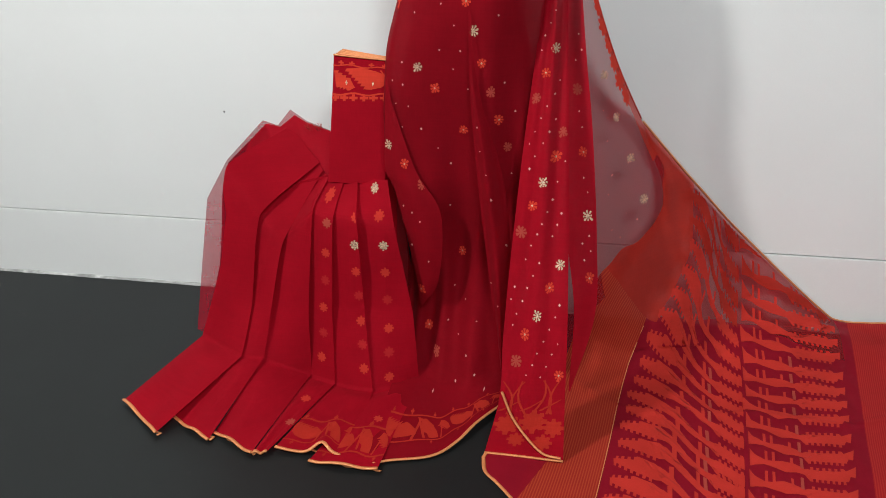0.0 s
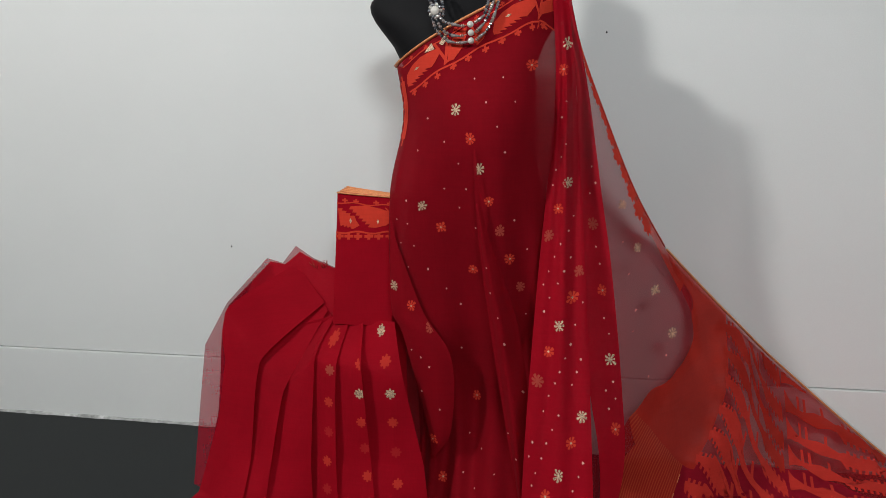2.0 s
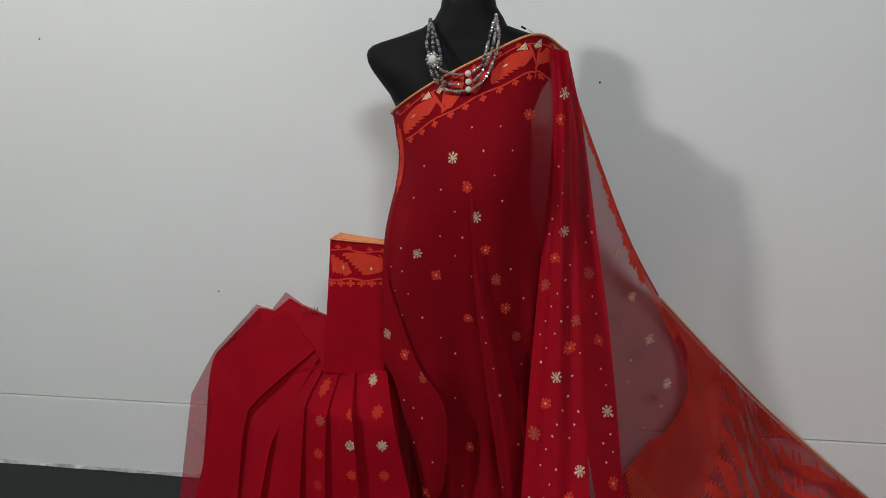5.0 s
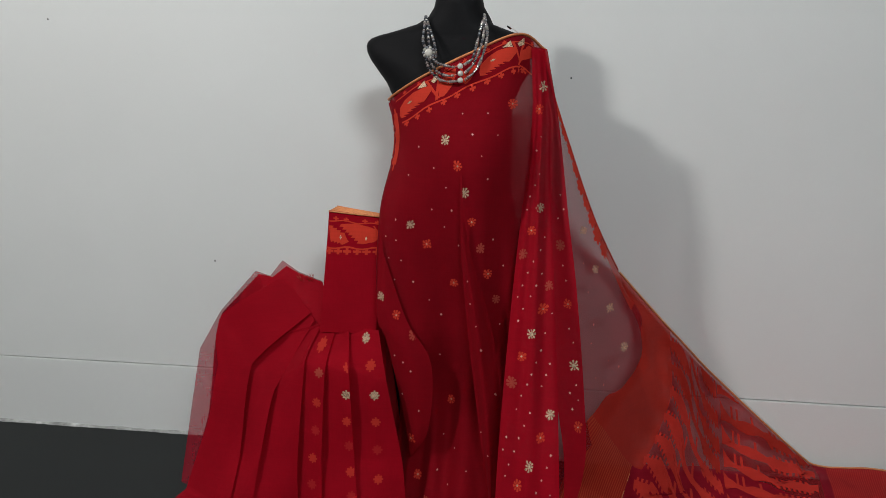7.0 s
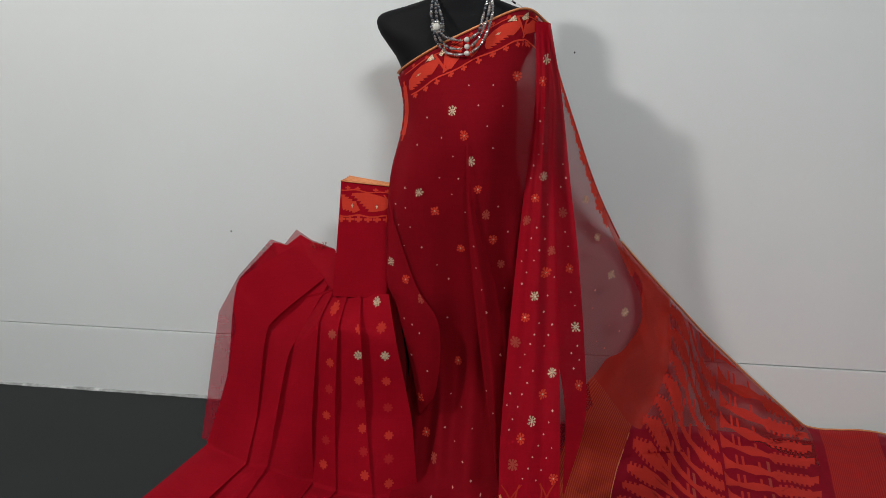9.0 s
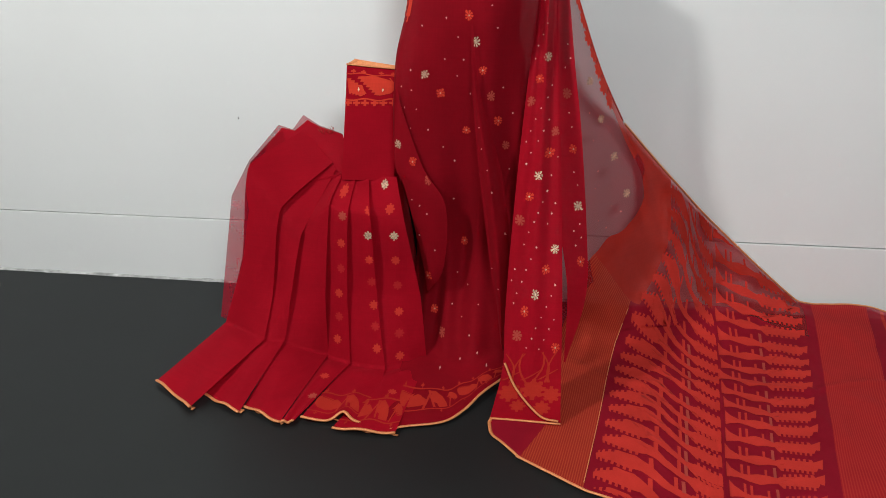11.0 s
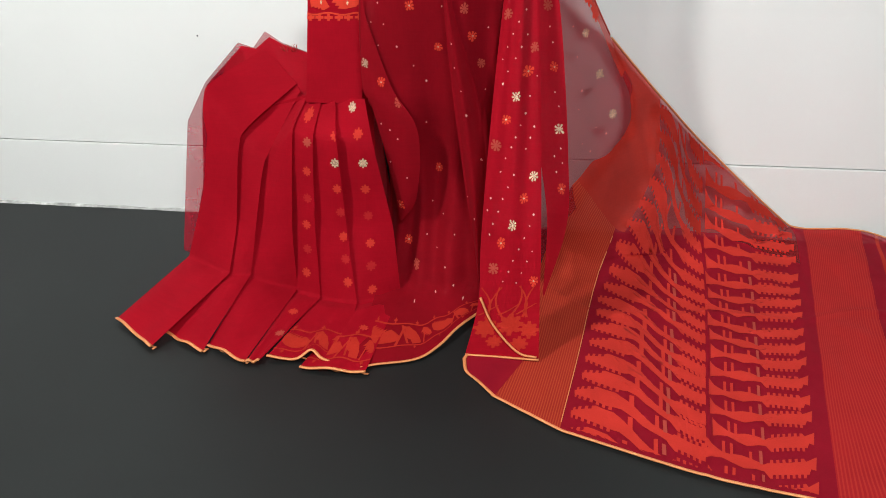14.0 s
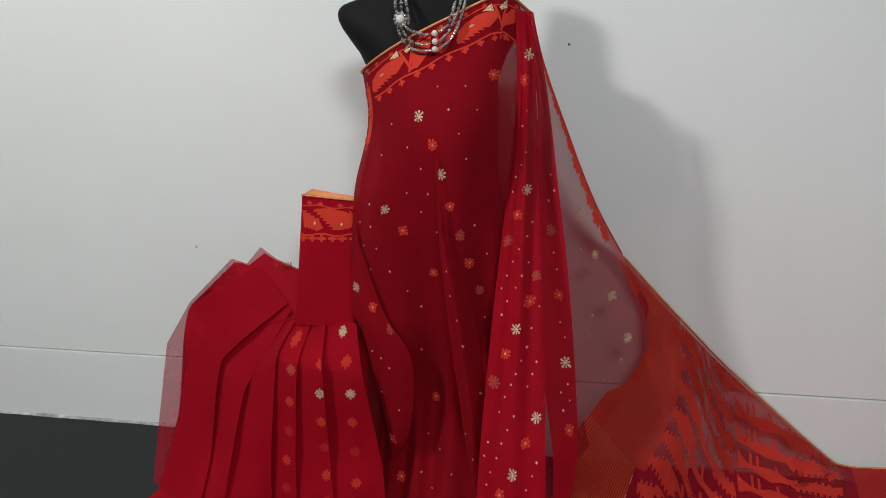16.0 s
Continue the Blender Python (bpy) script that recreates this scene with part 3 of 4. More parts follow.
def end_f(u, v):
    p = end_loft(u, v)
    lying = min(1.0, max(0.0, 1.15 - p.z * 14))
    if p.z > 0.05:
        k = min(1.0, v * 8)
        p.y += (ripple(p, 0.03, 6, 5) + ripple(p, 0.022, 17, 9)) * (1 - v) * k
        p.z += ripple(p, 0.010, 23, 2) * k
        p.y = min(p.y, 2.268)
    bumps = noise.noise(Vector((p.x * 13, p.y * 5, 1.7))) + 0.35 * noise.noise(Vector((p.x * 34, p.y * 15, 4.1)))
    ridge = math.exp(-((u - 0.32) / 0.006) ** 2) * 0.005 + math.exp(-((v - 0.66 - 0.05 * math.sin(7 * u)) / 0.008) ** 2) * 0.005
    p.z = max(p.z, 0.003) + lying * (0.010 * max(0.0, bumps) + ridge) * (1 if v < 0.99 else 0.3)
    return p


end_piece = Sheet("end_piece", end_f, 200, 110, MAT["pallu"], saree, "wide woven end piece with orange motifs spread over the floor",
                  [(0.0, 0.11, 0.40, 1, MAT["ochre"]), (0.0, 0.13, 0, 0.40, MAT["flame"]), (0.13, 0.53, 0, 0.38, MAT["hang"]), (0.56, 0.67, 0, 1, MAT["ribbed"]), (0.69, 0.695, 0, 1, MAT["soft_orange"]), (0.74, 1.0, 0, 1, MAT["pleat"])])

# the small corner turned back under the pleat
corner_a = spline([(0.047, 1.563, 0.004), (0.056, 1.518, 0.004), (0.082, 1.488, 0.004), (0.119, 1.441, 0.004)])
corner_b = spline([(0.051, 1.577, 0.006), (0.079, 1.589, 0.008), (0.129, 1.591, 0.008), (0.198, 1.634, 0.008)])
turned = Sheet("turned_corner", lambda u, v: across([corner_b, corner_a])(v, u), 16, 12, MAT["pallu"], saree, "corner of the cloth turned back on the floor")

# the fan of pleats
tops = [(-0.512, 2.080, 0.545), (-0.409, 1.985, 0.480), (-0.394, 1.965, 0.468), (-0.375, 1.945, 0.454), (-0.333, 1.925, 0.454), (-0.296, 1.915, 0.458), (-0.222, 1.900, 0.470)]
mids = [(-0.595, 1.885, 0.490), (-0.508, 1.850, 0.390), (-0.452, 1.835, 0.333), (-0.377, 1.830, 0.408), (-0.326, 1.820, 0.399), (-0.269, 1.810, 0.405), (-0.189, 1.830, 0.374)]
lows = [(-0.613, 1.840, 0.265), (-0.523, 1.790, 0.183), (-0.472, 1.785, 0.188), (-0.388, 1.800, 0.186), (-0.330, 1.790, 0.194), (-0.256, 1.800, 0.194), (-0.151, 1.825, 0.189)]
knees = [(-0.657, 1.800, 0.096), (-0.531, 1.735, 0.086), (-0.484, 1.745, 0.079), (-0.383, 1.775, 0.031), (-0.320, 1.757, 0.024), (-0.227, 1.740, 0.024), (-0.133, 1.800, 0.024)]
hem_left = [(-0.772, 1.626, 0.006), (-0.629, 1.578, 0.006), (-0.516, 1.544, 0.006), (-0.409, 1.491, 0.006), (-0.370, 1.514, 0.006), (-0.291, 1.488, 0.006)]
hem_right = [(-0.635, 1.518, 0.006), (-0.519, 1.521, 0.006), (-0.411, 1.490, 0.006), (-0.381, 1.492, 0.006), (-0.209, 1.514, 0.006), (-0.150, 1.483, 0.006)]
pleats = []


def creased(points, end):
    """A hanging curve that folds sharply at the floor and runs on straight to the hem."""
    f, knee = spline(points, [0, 0.3, 0.66, 1]), Vector(points[-1])
    g = straight(points, [0, 0.3, 0.66, 1])
    return lambda v: f(v / 0.68).lerp(g(v / 0.68), 0.6) if v < 0.68 else knee.lerp(Vector(end), (v - 0.68) / 0.32)


for i in range(6):
    shift = Vector((-0.010, 0.022, 0)) if i else Vector((0, 0, 0))
    left = creased([Vector(tops[i]) + shift, Vector(mids[i]) + shift, Vector(lows[i]) + shift, Vector(knees[i]) + Vector((-0.006, 0.006, -0.006))], hem_left[i])
    right = creased([tops[i + 1], mids[i + 1], lows[i + 1], knees[i + 1]], hem_right[i])

    def pleat_f(u, v, left=left, right=right, i=i):
        p = across([left, right])(u, v)
        low = max(0.0, (v - 0.68) / 0.32)
        p.y -= 0.010 * math.sin(math.pi * (0.25 + 0.6 * u)) * (1 - low) * min(1, v * 6) + ripple(p, 0.006, 10, i) + ripple(p, 0.003, 27, i + 4)
        if v > 0.6:
            p.z = max(p.z, 0.005) + 0.010 * math.sin(math.pi * u) * (1 - low) * min(1, low * 6) + low * 0.006 * (0.5 + 0.5 * math.sin(u * 9 + i * 2))
            if i == 4:
                curl = math.exp(-((u - 0.58) / 0.12) ** 2) * low ** 3
                p.z += 0.012 * curl
                p.y += 0.016 * curl
        return p

    pleats.append(Sheet("pleat", pleat_f, 20, 75, MAT["pleat"], saree, "flat knife pleat of plain red cloth"))
    pts = [pleats[-1].f(k / 24, 1.0) + Vector((0, -0.001, 0.001)) for k in range(25)]
    cord("gold_edging", pts, 0.0048, MAT["edge"], pleats[-1].ob, "narrow gold and orange woven edge", 6, 0.6)

# lower layers of the pleats, showing as a second edge at the hem
for i in (0, 1, 2, 4, 5):
    a, b = Vector(hem_left[i]), Vector(hem_right[i])
    pts = [a.lerp(b, 0.12 + 0.88 * k / 16) + Vector((0.006, 0.007 + 0.006 * math.sin(k * 0.8 + i), -0.002)) for k in range(17)]
    pts.append(b + Vector((0.003, -0.001, -0.001)))
    cord("under_edging", pts, 0.003, MAT["edge"], pleats[i].ob, "edge of the layer beneath", 6, 0.6)

# backing added under the pleats, next to the hip, hiding the wall in shaded gaps
under_a = spline([(-0.50, 1.93, 0.43), (-0.56, 1.90, 0.22), (-0.56, 1.88, 0.03)])
under_b = spline([(-0.22, 1.975, 0.50), (-0.22, 1.965, 0.22), (-0.22, 1.94, 0.004)])
Sheet("added_backing", across([under_a, under_b]), 20, 30, MAT["strip"], saree, "backing cloth added under the pleats beside the hip")

# the thin back layer of the fan, standing up behind the pleats
BACK_K = [0, 0.15, 0.3, 0.45, 0.55, 0.6, 0.7, 0.8, 1]
back_top = straight([(-0.681, 1.815, 0.099), (-0.651, 1.820, 0.270), (-0.626, 1.831, 0.425), (-0.595, 1.885, 0.503), (-0.579, 2.066, 0.559), (-0.542, 2.070, 0.547), (-0.522, 2.108, 0.580), (-0.473, 2.090, 0.556), (-0.397, 2.040, 0.546)], BACK_K)
back_low = straight([(-0.564, 1.800, 0.066), (-0.535, 1.840, 0.192), (-0.523, 1.880, 0.300), (-0.511, 1.950, 0.368), (-0.501, 2.020, 0.410), (-0.491, 2.040, 0.420), (-0.467, 2.040, 0.436), (-0.432, 2.030, 0.447), (-0.386, 2.000, 0.448)], BACK_K)
back = Sheet("back_layer", lambda u, v: across([back_top, back_low])(v, u), 80, 16, MAT["back"], saree, "single thin layer behind the pleats")
INNER_K = [0, 0.18, 0.4, 0.58, 0.68, 0.78, 0.86, 1]
inner_top = straight([(-0.625, 1.808, 0.107), (-0.604, 1.840, 0.310), (-0.597, 1.893, 0.494), (-0.569, 2.062, 0.552), (-0.534, 2.066, 0.545), (-0.508, 2.098, 0.568), (-0.470, 2.082, 0.554), (-0.392, 2.030, 0.546)], INNER_K)
inner_low = straight([(-0.551, 1.800, 0.115), (-0.531, 1.850, 0.265), (-0.520, 1.880, 0.374), (-0.471, 1.930, 0.412), (-0.442, 1.960, 0.435), (-0.414, 1.970, 0.447), (-0.393, 1.965, 0.457), (-0.337, 1.950, 0.434)], INNER_K)
Sheet("inner_layer", lambda u, v: across([inner_top, inner_low])(v, u), 100, 16, MAT["pleat"], saree, "gathered cloth at the top of the pleats")

# edgings
cord("gold_edging", [body.at(k / 60, 0.0) for k in range(61)], 0.0045, MAT["edge"], body.ob, "gold and orange woven edge", 6, 0.6)
cord("gold_edging", [body.at(0.1 + 0.9 * k / 40, 1.0) for k in range(41)], 0.004, MAT["edge"], body.ob, "gold and orange woven edge", 6, 0.6)
cord("gold_edging", [strip.at(k / 20, 1.0) for k in range(21)], 0.004, MAT["edge"], strip.ob, "gold and orange woven edge", 6, 0.6)
diag = spline([strip.at(0.03, 0.86), strip.at(0.3, 0.925), strip.at(0.7, 0.985), strip.at(0.97, 0.995)])
cord("turned_edging", [diag(k / 20) + Vector((0, -0.004, 0.002)) for k in range(21)], 0.004, MAT["edge"], strip.ob, "gold and orange woven edge turned over", 6, 0.6)
cord("gold_edging", [end_piece.at(k / 160, 1.0) for k in range(161)], 0.004, MAT["edge"], end_piece.ob, "gold and orange woven edge", 6, 0.6)
cord("upper_edging", [end_piece.at(k / 160, 0.0) for k in range(161)], 0.004, MAT["edge"], end_piece.ob, "gold and orange woven edge", 6, 0.6)
cord("gold_edging", [turned.at(0.0, k / 6) for k in range(6)] + [turned.at(k / 14, 1.0) for k in range(15)], 0.004, MAT["edge"], turned.ob, "gold and orange woven edge", 6, 0.6)
cord("outer_edging", [veil.at(1.0, k / 60) for k in range(36)], 0.002, MAT["orange"], veil.ob, "orange woven edge", 6, 0.6)

# woven bands
rim = [body.at(k / 200, 0.0) for k in range(201)]
rim_at = [0.0]
for a, b in zip(rim, rim[1:]):
    rim_at.append(rim_at[-1] + math.hypot(b.x - a.x, b.z - a.z))


def below_rim(s, d, lift=0.0012):
    """The place on the chest s metres along the upper edge and d metres down from it."""
    k = min(max(next((i for i, q in enumerate(rim_at) if q >= s), 199), 3), 196)
    way = rim[k + 3] - rim[k - 3]
    q = math.hypot(way.x, way.z)
    p = rim[k] + way * ((s - rim_at[k]) / q)
    return body.front(p.x + way.z / q * d * 0.6, p.z - way.x / q * d - 0.003, lift)


def lay_border(shapes, place, thread, parent):
    """A woven border: each leaf a piece of its own, the vine with its buds one piece."""
    def size(p):
        a, b = [q[0] for q in p], [q[1] for q in p]
        return (max(a) - min(a)) * (max(b) - min(b))
    most = max(size(p) for p in shapes)
    for p in shapes:
        if size(p) > most * 0.25:
            lay("woven_leaf", [p], place, thread, parent, "orange woven leaf of the border")
    lay("woven_vine", [p for p in shapes if size(p) <= most * 0.25], place, thread, parent, "thin orange woven vine with buds")


def stroke(x0, y0, x1, y1, bow, w):
    """A bent woven line from one point to another, thinner towards its end."""
    there, back = [], []
    for k in range(6):
        q = k / 5
        x, y = x0 + (x1 - x0) * q + bow * math.sin(math.pi * q), y0 + (y1 - y0) * q
        there.append((x - w * (1 - 0.5 * q), y))
        back.append((x + w * (1 - 0.5 * q), y))
    return there + back[::-1]


def hem_shapes(height):
    """The border above the hem of the shoulder pleat: stepped leaves below, branches that reach up above."""
    out = [stroke(x, 0.60, x + dx, 1.18, bow, 0.022) for x, dx, bow in ((0.16, -0.12, 0.10), (0.22, 0.16, -0.10), (0.44, -0.10, -0.10), (0.50, 0.18, 0.10), (0.74, -0.08, 0.09), (0.80, 0.12, -0.08))]
    out += [stroke(x, 0.66, x + 0.30, 0.84, 0.0, 0.03) for x in (0.04, 0.36, 0.64)]
    for x, y, r in ((0.20, 0.42, 0.19), (0.56, 0.48, 0.20), (0.85, 0.38, 0.15), (0.36, 0.16, 0.12), (0.72, 0.14, 0.13)):
        out += [[(x + (a - x), y + (b - y) * 1.0) for a, b in p] for p in stepped(x, y, r)]
    return [[(min(max(a, 0.0), 1.0), b * height) for a, b in p] for p in out]


RIM_START = 0.030
lay_border([p for p in border_shapes(2, 0.40, 0.064, 0.9) if max(q[0] for q in p) < 0.37], lambda s, d: below_rim(s + RIM_START, d), MAT["orange"], body.ob)
for shape in border_flecks(2, 0.40, 0.064):
    lay("gold_fleck", [shape], lambda s, d: below_rim(s + RIM_START, d, 0.0022), MAT["zari"], body.ob, "small gold zari fleck")
lay_border(border_shapes(2, 0.9, 0.038, 2.2, 2), lambda s, d: body.at(0.1 + s, 0.985 - d), MAT["soft_orange"], body.ob)
lay_border(hem_shapes(0.125), lambda s, d: strip.at(s, 0.985 - d), MAT["soft_orange"], strip.ob)
for q in (4, 5):
    lay_border(border_shapes(1, 1.0, 0.115, 2.4, 3), lambda s, d, q=q: pleats[q].at(s, 0.985 - d), MAT["soft_orange"], pleats[q].ob)
for k in range(11):
    v0, wide = 0.045 + 0.044 * k, (0.075, 0.050, 0.062)[k % 3]
    lay("woven_leaf", [[(v0 + a * 0.026, 0.035 + b * wide) for a, b in stepped(0.0, 0.0, 1.0)[0]]], lambda s, d: veil.at(0.985 - d, s), MAT["orange"], veil.ob, "orange woven leaf of the border")
lay_border(border_shapes(2, 0.12, 0.16), lambda s, d: body.at(0.05 + d * 0.95, s + 0.05), MAT["orange"], body.ob)


lay("gold_line", [[(0.1085, 0.42), (0.1098, 0.42), (0.1098, 0.985), (0.1085, 0.985)]], lambda u, v: end_piece.at(u, v, 0.0016), MAT["edge"], end_piece.ob, "thin gold line beside the ribbed band", step=0.02)

# how far each place of the end piece lies from its hem
hem_way = []
for i in range(end_piece.nu + 1):
    run = [0.0]
    for j in range(end_piece.nv, 0, -1):
        run.append(run[-1] + (end_piece.grid[j - 1][i] - end_piece.grid[j][i]).length)
    hem_way.append(run)


def from_hem(u, away, lift):
    """The place on the end piece at u, that far up from the hem."""
    run = hem_way[min(max(int(u * end_piece.nu + 0.5), 0), end_piece.nu)]
    if not 0.012 < away < run[-1] - 0.008:
        return None
    k = next(i for i, q in enumerate(run) if q >= away)
    return end_piece.at(u, 1 - (k - (run[k] - away) / (run[k] - run[k - 1])) / end_piece.nv, lift)


def end_motifs():
    """Rows of toothed fish whose tails run down to stepped leaves, either side of the middle fold; a along the row, b down in rows."""
    def notched(a0, b0, a1, b1, n, deep):
        """Square woven teeth along a slanting edge."""
        rows = []
        for k in range(n):
            for part_way, out in ((0.0, 0.0), (0.5, 0.0), (0.5, 1.0), (1.0, 1.0)):
                q = (k + part_way) / n
                rows.append((a0 + (a1 - a0) * q, b0 + (b1 - b0) * q + deep * out))
        return rows

    head = notched(0.0, 0.06, 0.20, -0.30, 4, -0.13) + [(0.25, -0.42), (0.34, -0.38), (0.42, -0.18), (0.48, 0.06)]
    band = [(0.54, 0.34), (0.61, 0.60), (0.69, 0.78), (0.76, 0.86)]
    leaf = notched(0.77, 0.80, 0.99, 1.06, 5, -0.14) + [(1.0, 1.10), (1.0, 1.58)] + notched(0.99, 1.56, 0.78, 1.32, 5, 0.13)
    back = [(0.72, 1.14), (0.64, 0.98), (0.55, 0.78), (0.47, 0.50), (0.40, 0.32)]
    belly = notched(0.36, 0.34, 0.02, 0.22, 7, 0.14)
    left = [head + band + leaf + back + belly, stem(0.44, 0.034, -0.40, 0.14, 0.012), stem(0.63, 0.028, 0.22, 0.78, 0.01)]
    left_dull = [stem(0.685, 0.028, 0.34, 0.86, 0.01)]
    right = [[(0.0, -0.38), (0.05, -0.16), (0.13, 0.0), (0.20, 0.0), (0.30, -0.12), (0.40, -0.12), (0.50, -0.02)] + notched(0.53, -0.10, 0.88, -0.38, 6, -0.13)
             + [(0.90, -0.40), (1.0, -0.66), (0.985, -0.12), (0.94, -0.14)] + notched(0.92, 0.08, 0.55, 0.32, 7, 0.14)
             + [(0.50, 0.24), (0.42, 0.26), (0.32, 0.38), (0.22, 0.32), (0.13, 0.24), (0.05, 0.32), (0.0, 0.44)],
             stem(0.135, 0.026, -0.46, 0.02, 0.0), stem(0.20, 0.026, -0.46, 0.02, 0.0), stem(0.37, 0.026, -0.40, 0.0, 0.0)]
    right_dull = [stem(0.46, 0.030, -0.52, 0.0, 0.0)]
    r = random.Random(3)
    pitch = 0.066
    for row in range(0, 20):
        away = row * pitch
        for u0, u1, shapes, dull, slope in ((0.122, 0.318, left, left_dull, 1.2), (0.322, 0.520, right, right_dull, 0.15)):
            u0j, lean = u0 + r.uniform(-0.006, 0.006), r.uniform(-0.12, 0.12) + slope * min(1.0, max(0.0, (away - 0.15) / 0.4))

            def place(a, b, u0=u0j, u1=u1, away=away, lean=lean, lift=0.0014):
                return from_hem(u0 + (u1 - u0) * a, away - pitch * (b * 1.03 + lean * a) + 0.003 * math.sin(7 * a + row), lift)
            thread = MAT["flame" if away > 1.0 else "woven"]
            lay("woven_fish", shapes[:1], place, thread, end_piece.ob, step=0.1)
            for piece in shapes[1:]:
                lay("woven_stem", [piece], place, thread, end_piece.ob, step=0.2)
            if away < 0.85:
                lay("faded_stem", dull, lambda a, b, place=place: place(a, b, lift=0.0022), MAT["dull"], end_piece.ob, step=0.2)


end_motifs()

# flowers and specks
flowers(body, [(-0.063, 0.909, "g"), (-0.020, 0.802, "g"), (-0.141, 0.726, "g"), (-0.035, 0.857, "o"), (-0.104, 0.684, "o"), (-0.045, 0.598, "o"), (0.072, 0.985, "o"), (-0.055, 0.301, "o"), (-0.127, 0.124, "o"), (-0.100, 0.085, "d")])
flowers(body, [(-0.029, 0.964, "s"), (0.023, 0.965, "s"), (-0.006, 0.922, "s"), (0.045, 0.921, "s"), (0.014, 0.878, "s"), (-0.087, 0.851, "s"), (-0.147, 0.832, "s"), (-0.060, 0.811, "s"), (-0.092, 0.762, "s"), (-0.048, 0.762, "s"), (-0.064, 0.725, "s"), (-0.201, 0.693, "s"), (-0.194, 0.645, "s"), (-0.163, 0.643, "s"), (-0.180, 0.596, "s"), (-0.135, 0.597, "s"), (-0.033, 0.686, "s"), (-0.074, 0.521, "s"), (-0.100, 0.556, "s"), (-0.176, 0.733, "s"), (-0.175, 0.687, "s"), (-0.124, 0.893, "s"), (0.027, 0.831, "s"), (-0.070, 0.220, "s"), (-0.041, 0.196, "s"), (-0.079, 0.147, "s"), (-0.010, 0.157, "s"), (-0.053, 0.119, "s")])
flowers(body, [(-0.028, 0.089, "s"), (-0.005, 0.054, "s"), (-0.047, 0.038, "s"), (0.020, 0.031, "s"), (-0.093, 0.026, "s"), (-0.078, 0.422, "s")])
flowers(body, [(-0.004, 0.740, "o"), (0.031, 0.625, "o"), (0.015, 0.683, "d"), (0.048, 0.565, "d"), (0.057, 0.505, "s"), (0.040, 0.700, "s"), (0.062, 0.640, "s")])
flowers(middle, [(-0.010, 0.614, "s"), (-0.004, 0.564, "s"), (0.010, 0.515, "s"), (0.022, 0.461, "s"), (0.055, 0.351, "s"), (0.021, 0.463, "s"), (0.053, 0.354, "s"), (0.024, 0.267, "s"), (0.042, 0.221, "s")])
flowers(lobe, [(-0.209, 0.558, "g"), (-0.173, 0.519, "o"), (-0.139, 0.228, "o"), (-0.134, 0.475, "d")])
flowers(lobe, [(-0.177, 0.424, "s"), (-0.156, 0.412, "s"), (-0.138, 0.393, "s"), (-0.159, 0.334, "s"), (-0.119, 0.300, "s")])
flowers(strip, [(0.137, 0.764, "g"), (0.129, 0.515, "g"), (0.135, 1.023, "g"), (0.120, 0.717, "o"), (0.151, 0.560, "o"), (0.128, 0.975, "o"), (0.162, 0.606, "d"), (0.104, 0.670, "d"), (0.173, 0.361, "g"), (0.135, 0.270, "g"), (0.110, 0.469, "o"), (0.155, 0.318, "o"), (0.112, 0.232, "o"), (0.184, 0.160, "o"), (0.092, 0.420, "d"), (0.098, 0.182, "d")])
flowers(strip, [(0.133, 0.837, "s"), (0.124, 0.812, "s"), (0.114, 0.788, "s"), (0.109, 0.760, "s"), (0.149, 0.702, "s"), (0.141, 0.678, "s"), (0.127, 0.656, "s"), (0.116, 0.632, "s"), (0.146, 0.630, "s"), (0.135, 0.609, "s"), (0.106, 0.607, "s"), (0.124, 0.587, "s"), (0.097, 0.584, "s"), (0.109, 0.561, "s"), (0.170, 0.551, "s"), (0.100, 0.538, "s"), (0.157, 0.513, "s"), (0.150, 0.481, "s"), (0.141, 0.460, "s"), (0.169, 0.455, "s"), (0.132, 0.438, "s"), (0.162, 0.433, "s"), (0.124, 0.418, "s"), (0.154, 0.412, "s"), (0.113, 0.395, "s"), (0.125, 0.887, "s"), (0.134, 0.917, "s"), (0.104, 0.369, "s")])
flowers(strip, [(0.132, 0.366, "s"), (0.086, 0.318, "s"), (0.111, 0.317, "s"), (0.103, 0.292, "s"), (0.080, 0.294, "s"), (0.177, 0.288, "s"), (0.121, 0.341, "s"), (0.093, 0.268, "s"), (0.170, 0.266, "s"), (0.087, 0.247, "s"), (0.160, 0.243, "s"), (0.150, 0.222, "s"), (0.178, 0.218, "s"), (0.139, 0.201, "s"), (0.168, 0.198, "s"), (0.131, 0.179, "s"), (0.158, 0.175, "s"), (0.120, 0.158, "s"), (0.148, 0.156, "s")])
flowers(side, [(0.205, 0.555, "o"), (0.234, 0.310, "o"), (0.222, 0.429, "g"), (0.184, 0.677, "d")])
flowers(side, [(0.180, 0.788, "s"), (0.177, 0.735, "s"), (0.188, 0.757, "s"), (0.191, 0.635, "s"), (0.199, 0.604, "s"), (0.209, 0.504, "s"), (0.219, 0.476, "s"), (0.228, 0.390, "s"), (0.215, 0.374, "s"), (0.221, 0.343, "s"), (0.233, 0.361, "s")])
flowers(veil, [(0.244, 0.682, "g"), (0.278, 0.582, "g"), (0.320, 0.480, "g"), (0.360, 0.381, "g")])
flowers(veil, [(0.259, 0.538, "s"), (0.275, 0.461, "s"), (0.283, 0.340, "s"), (0.306, 0.309, "s"), (0.318, 0.358, "s"), (0.269, 0.423, "s"), (0.346, 0.338, "s"), (0.245, 0.606, "s")])
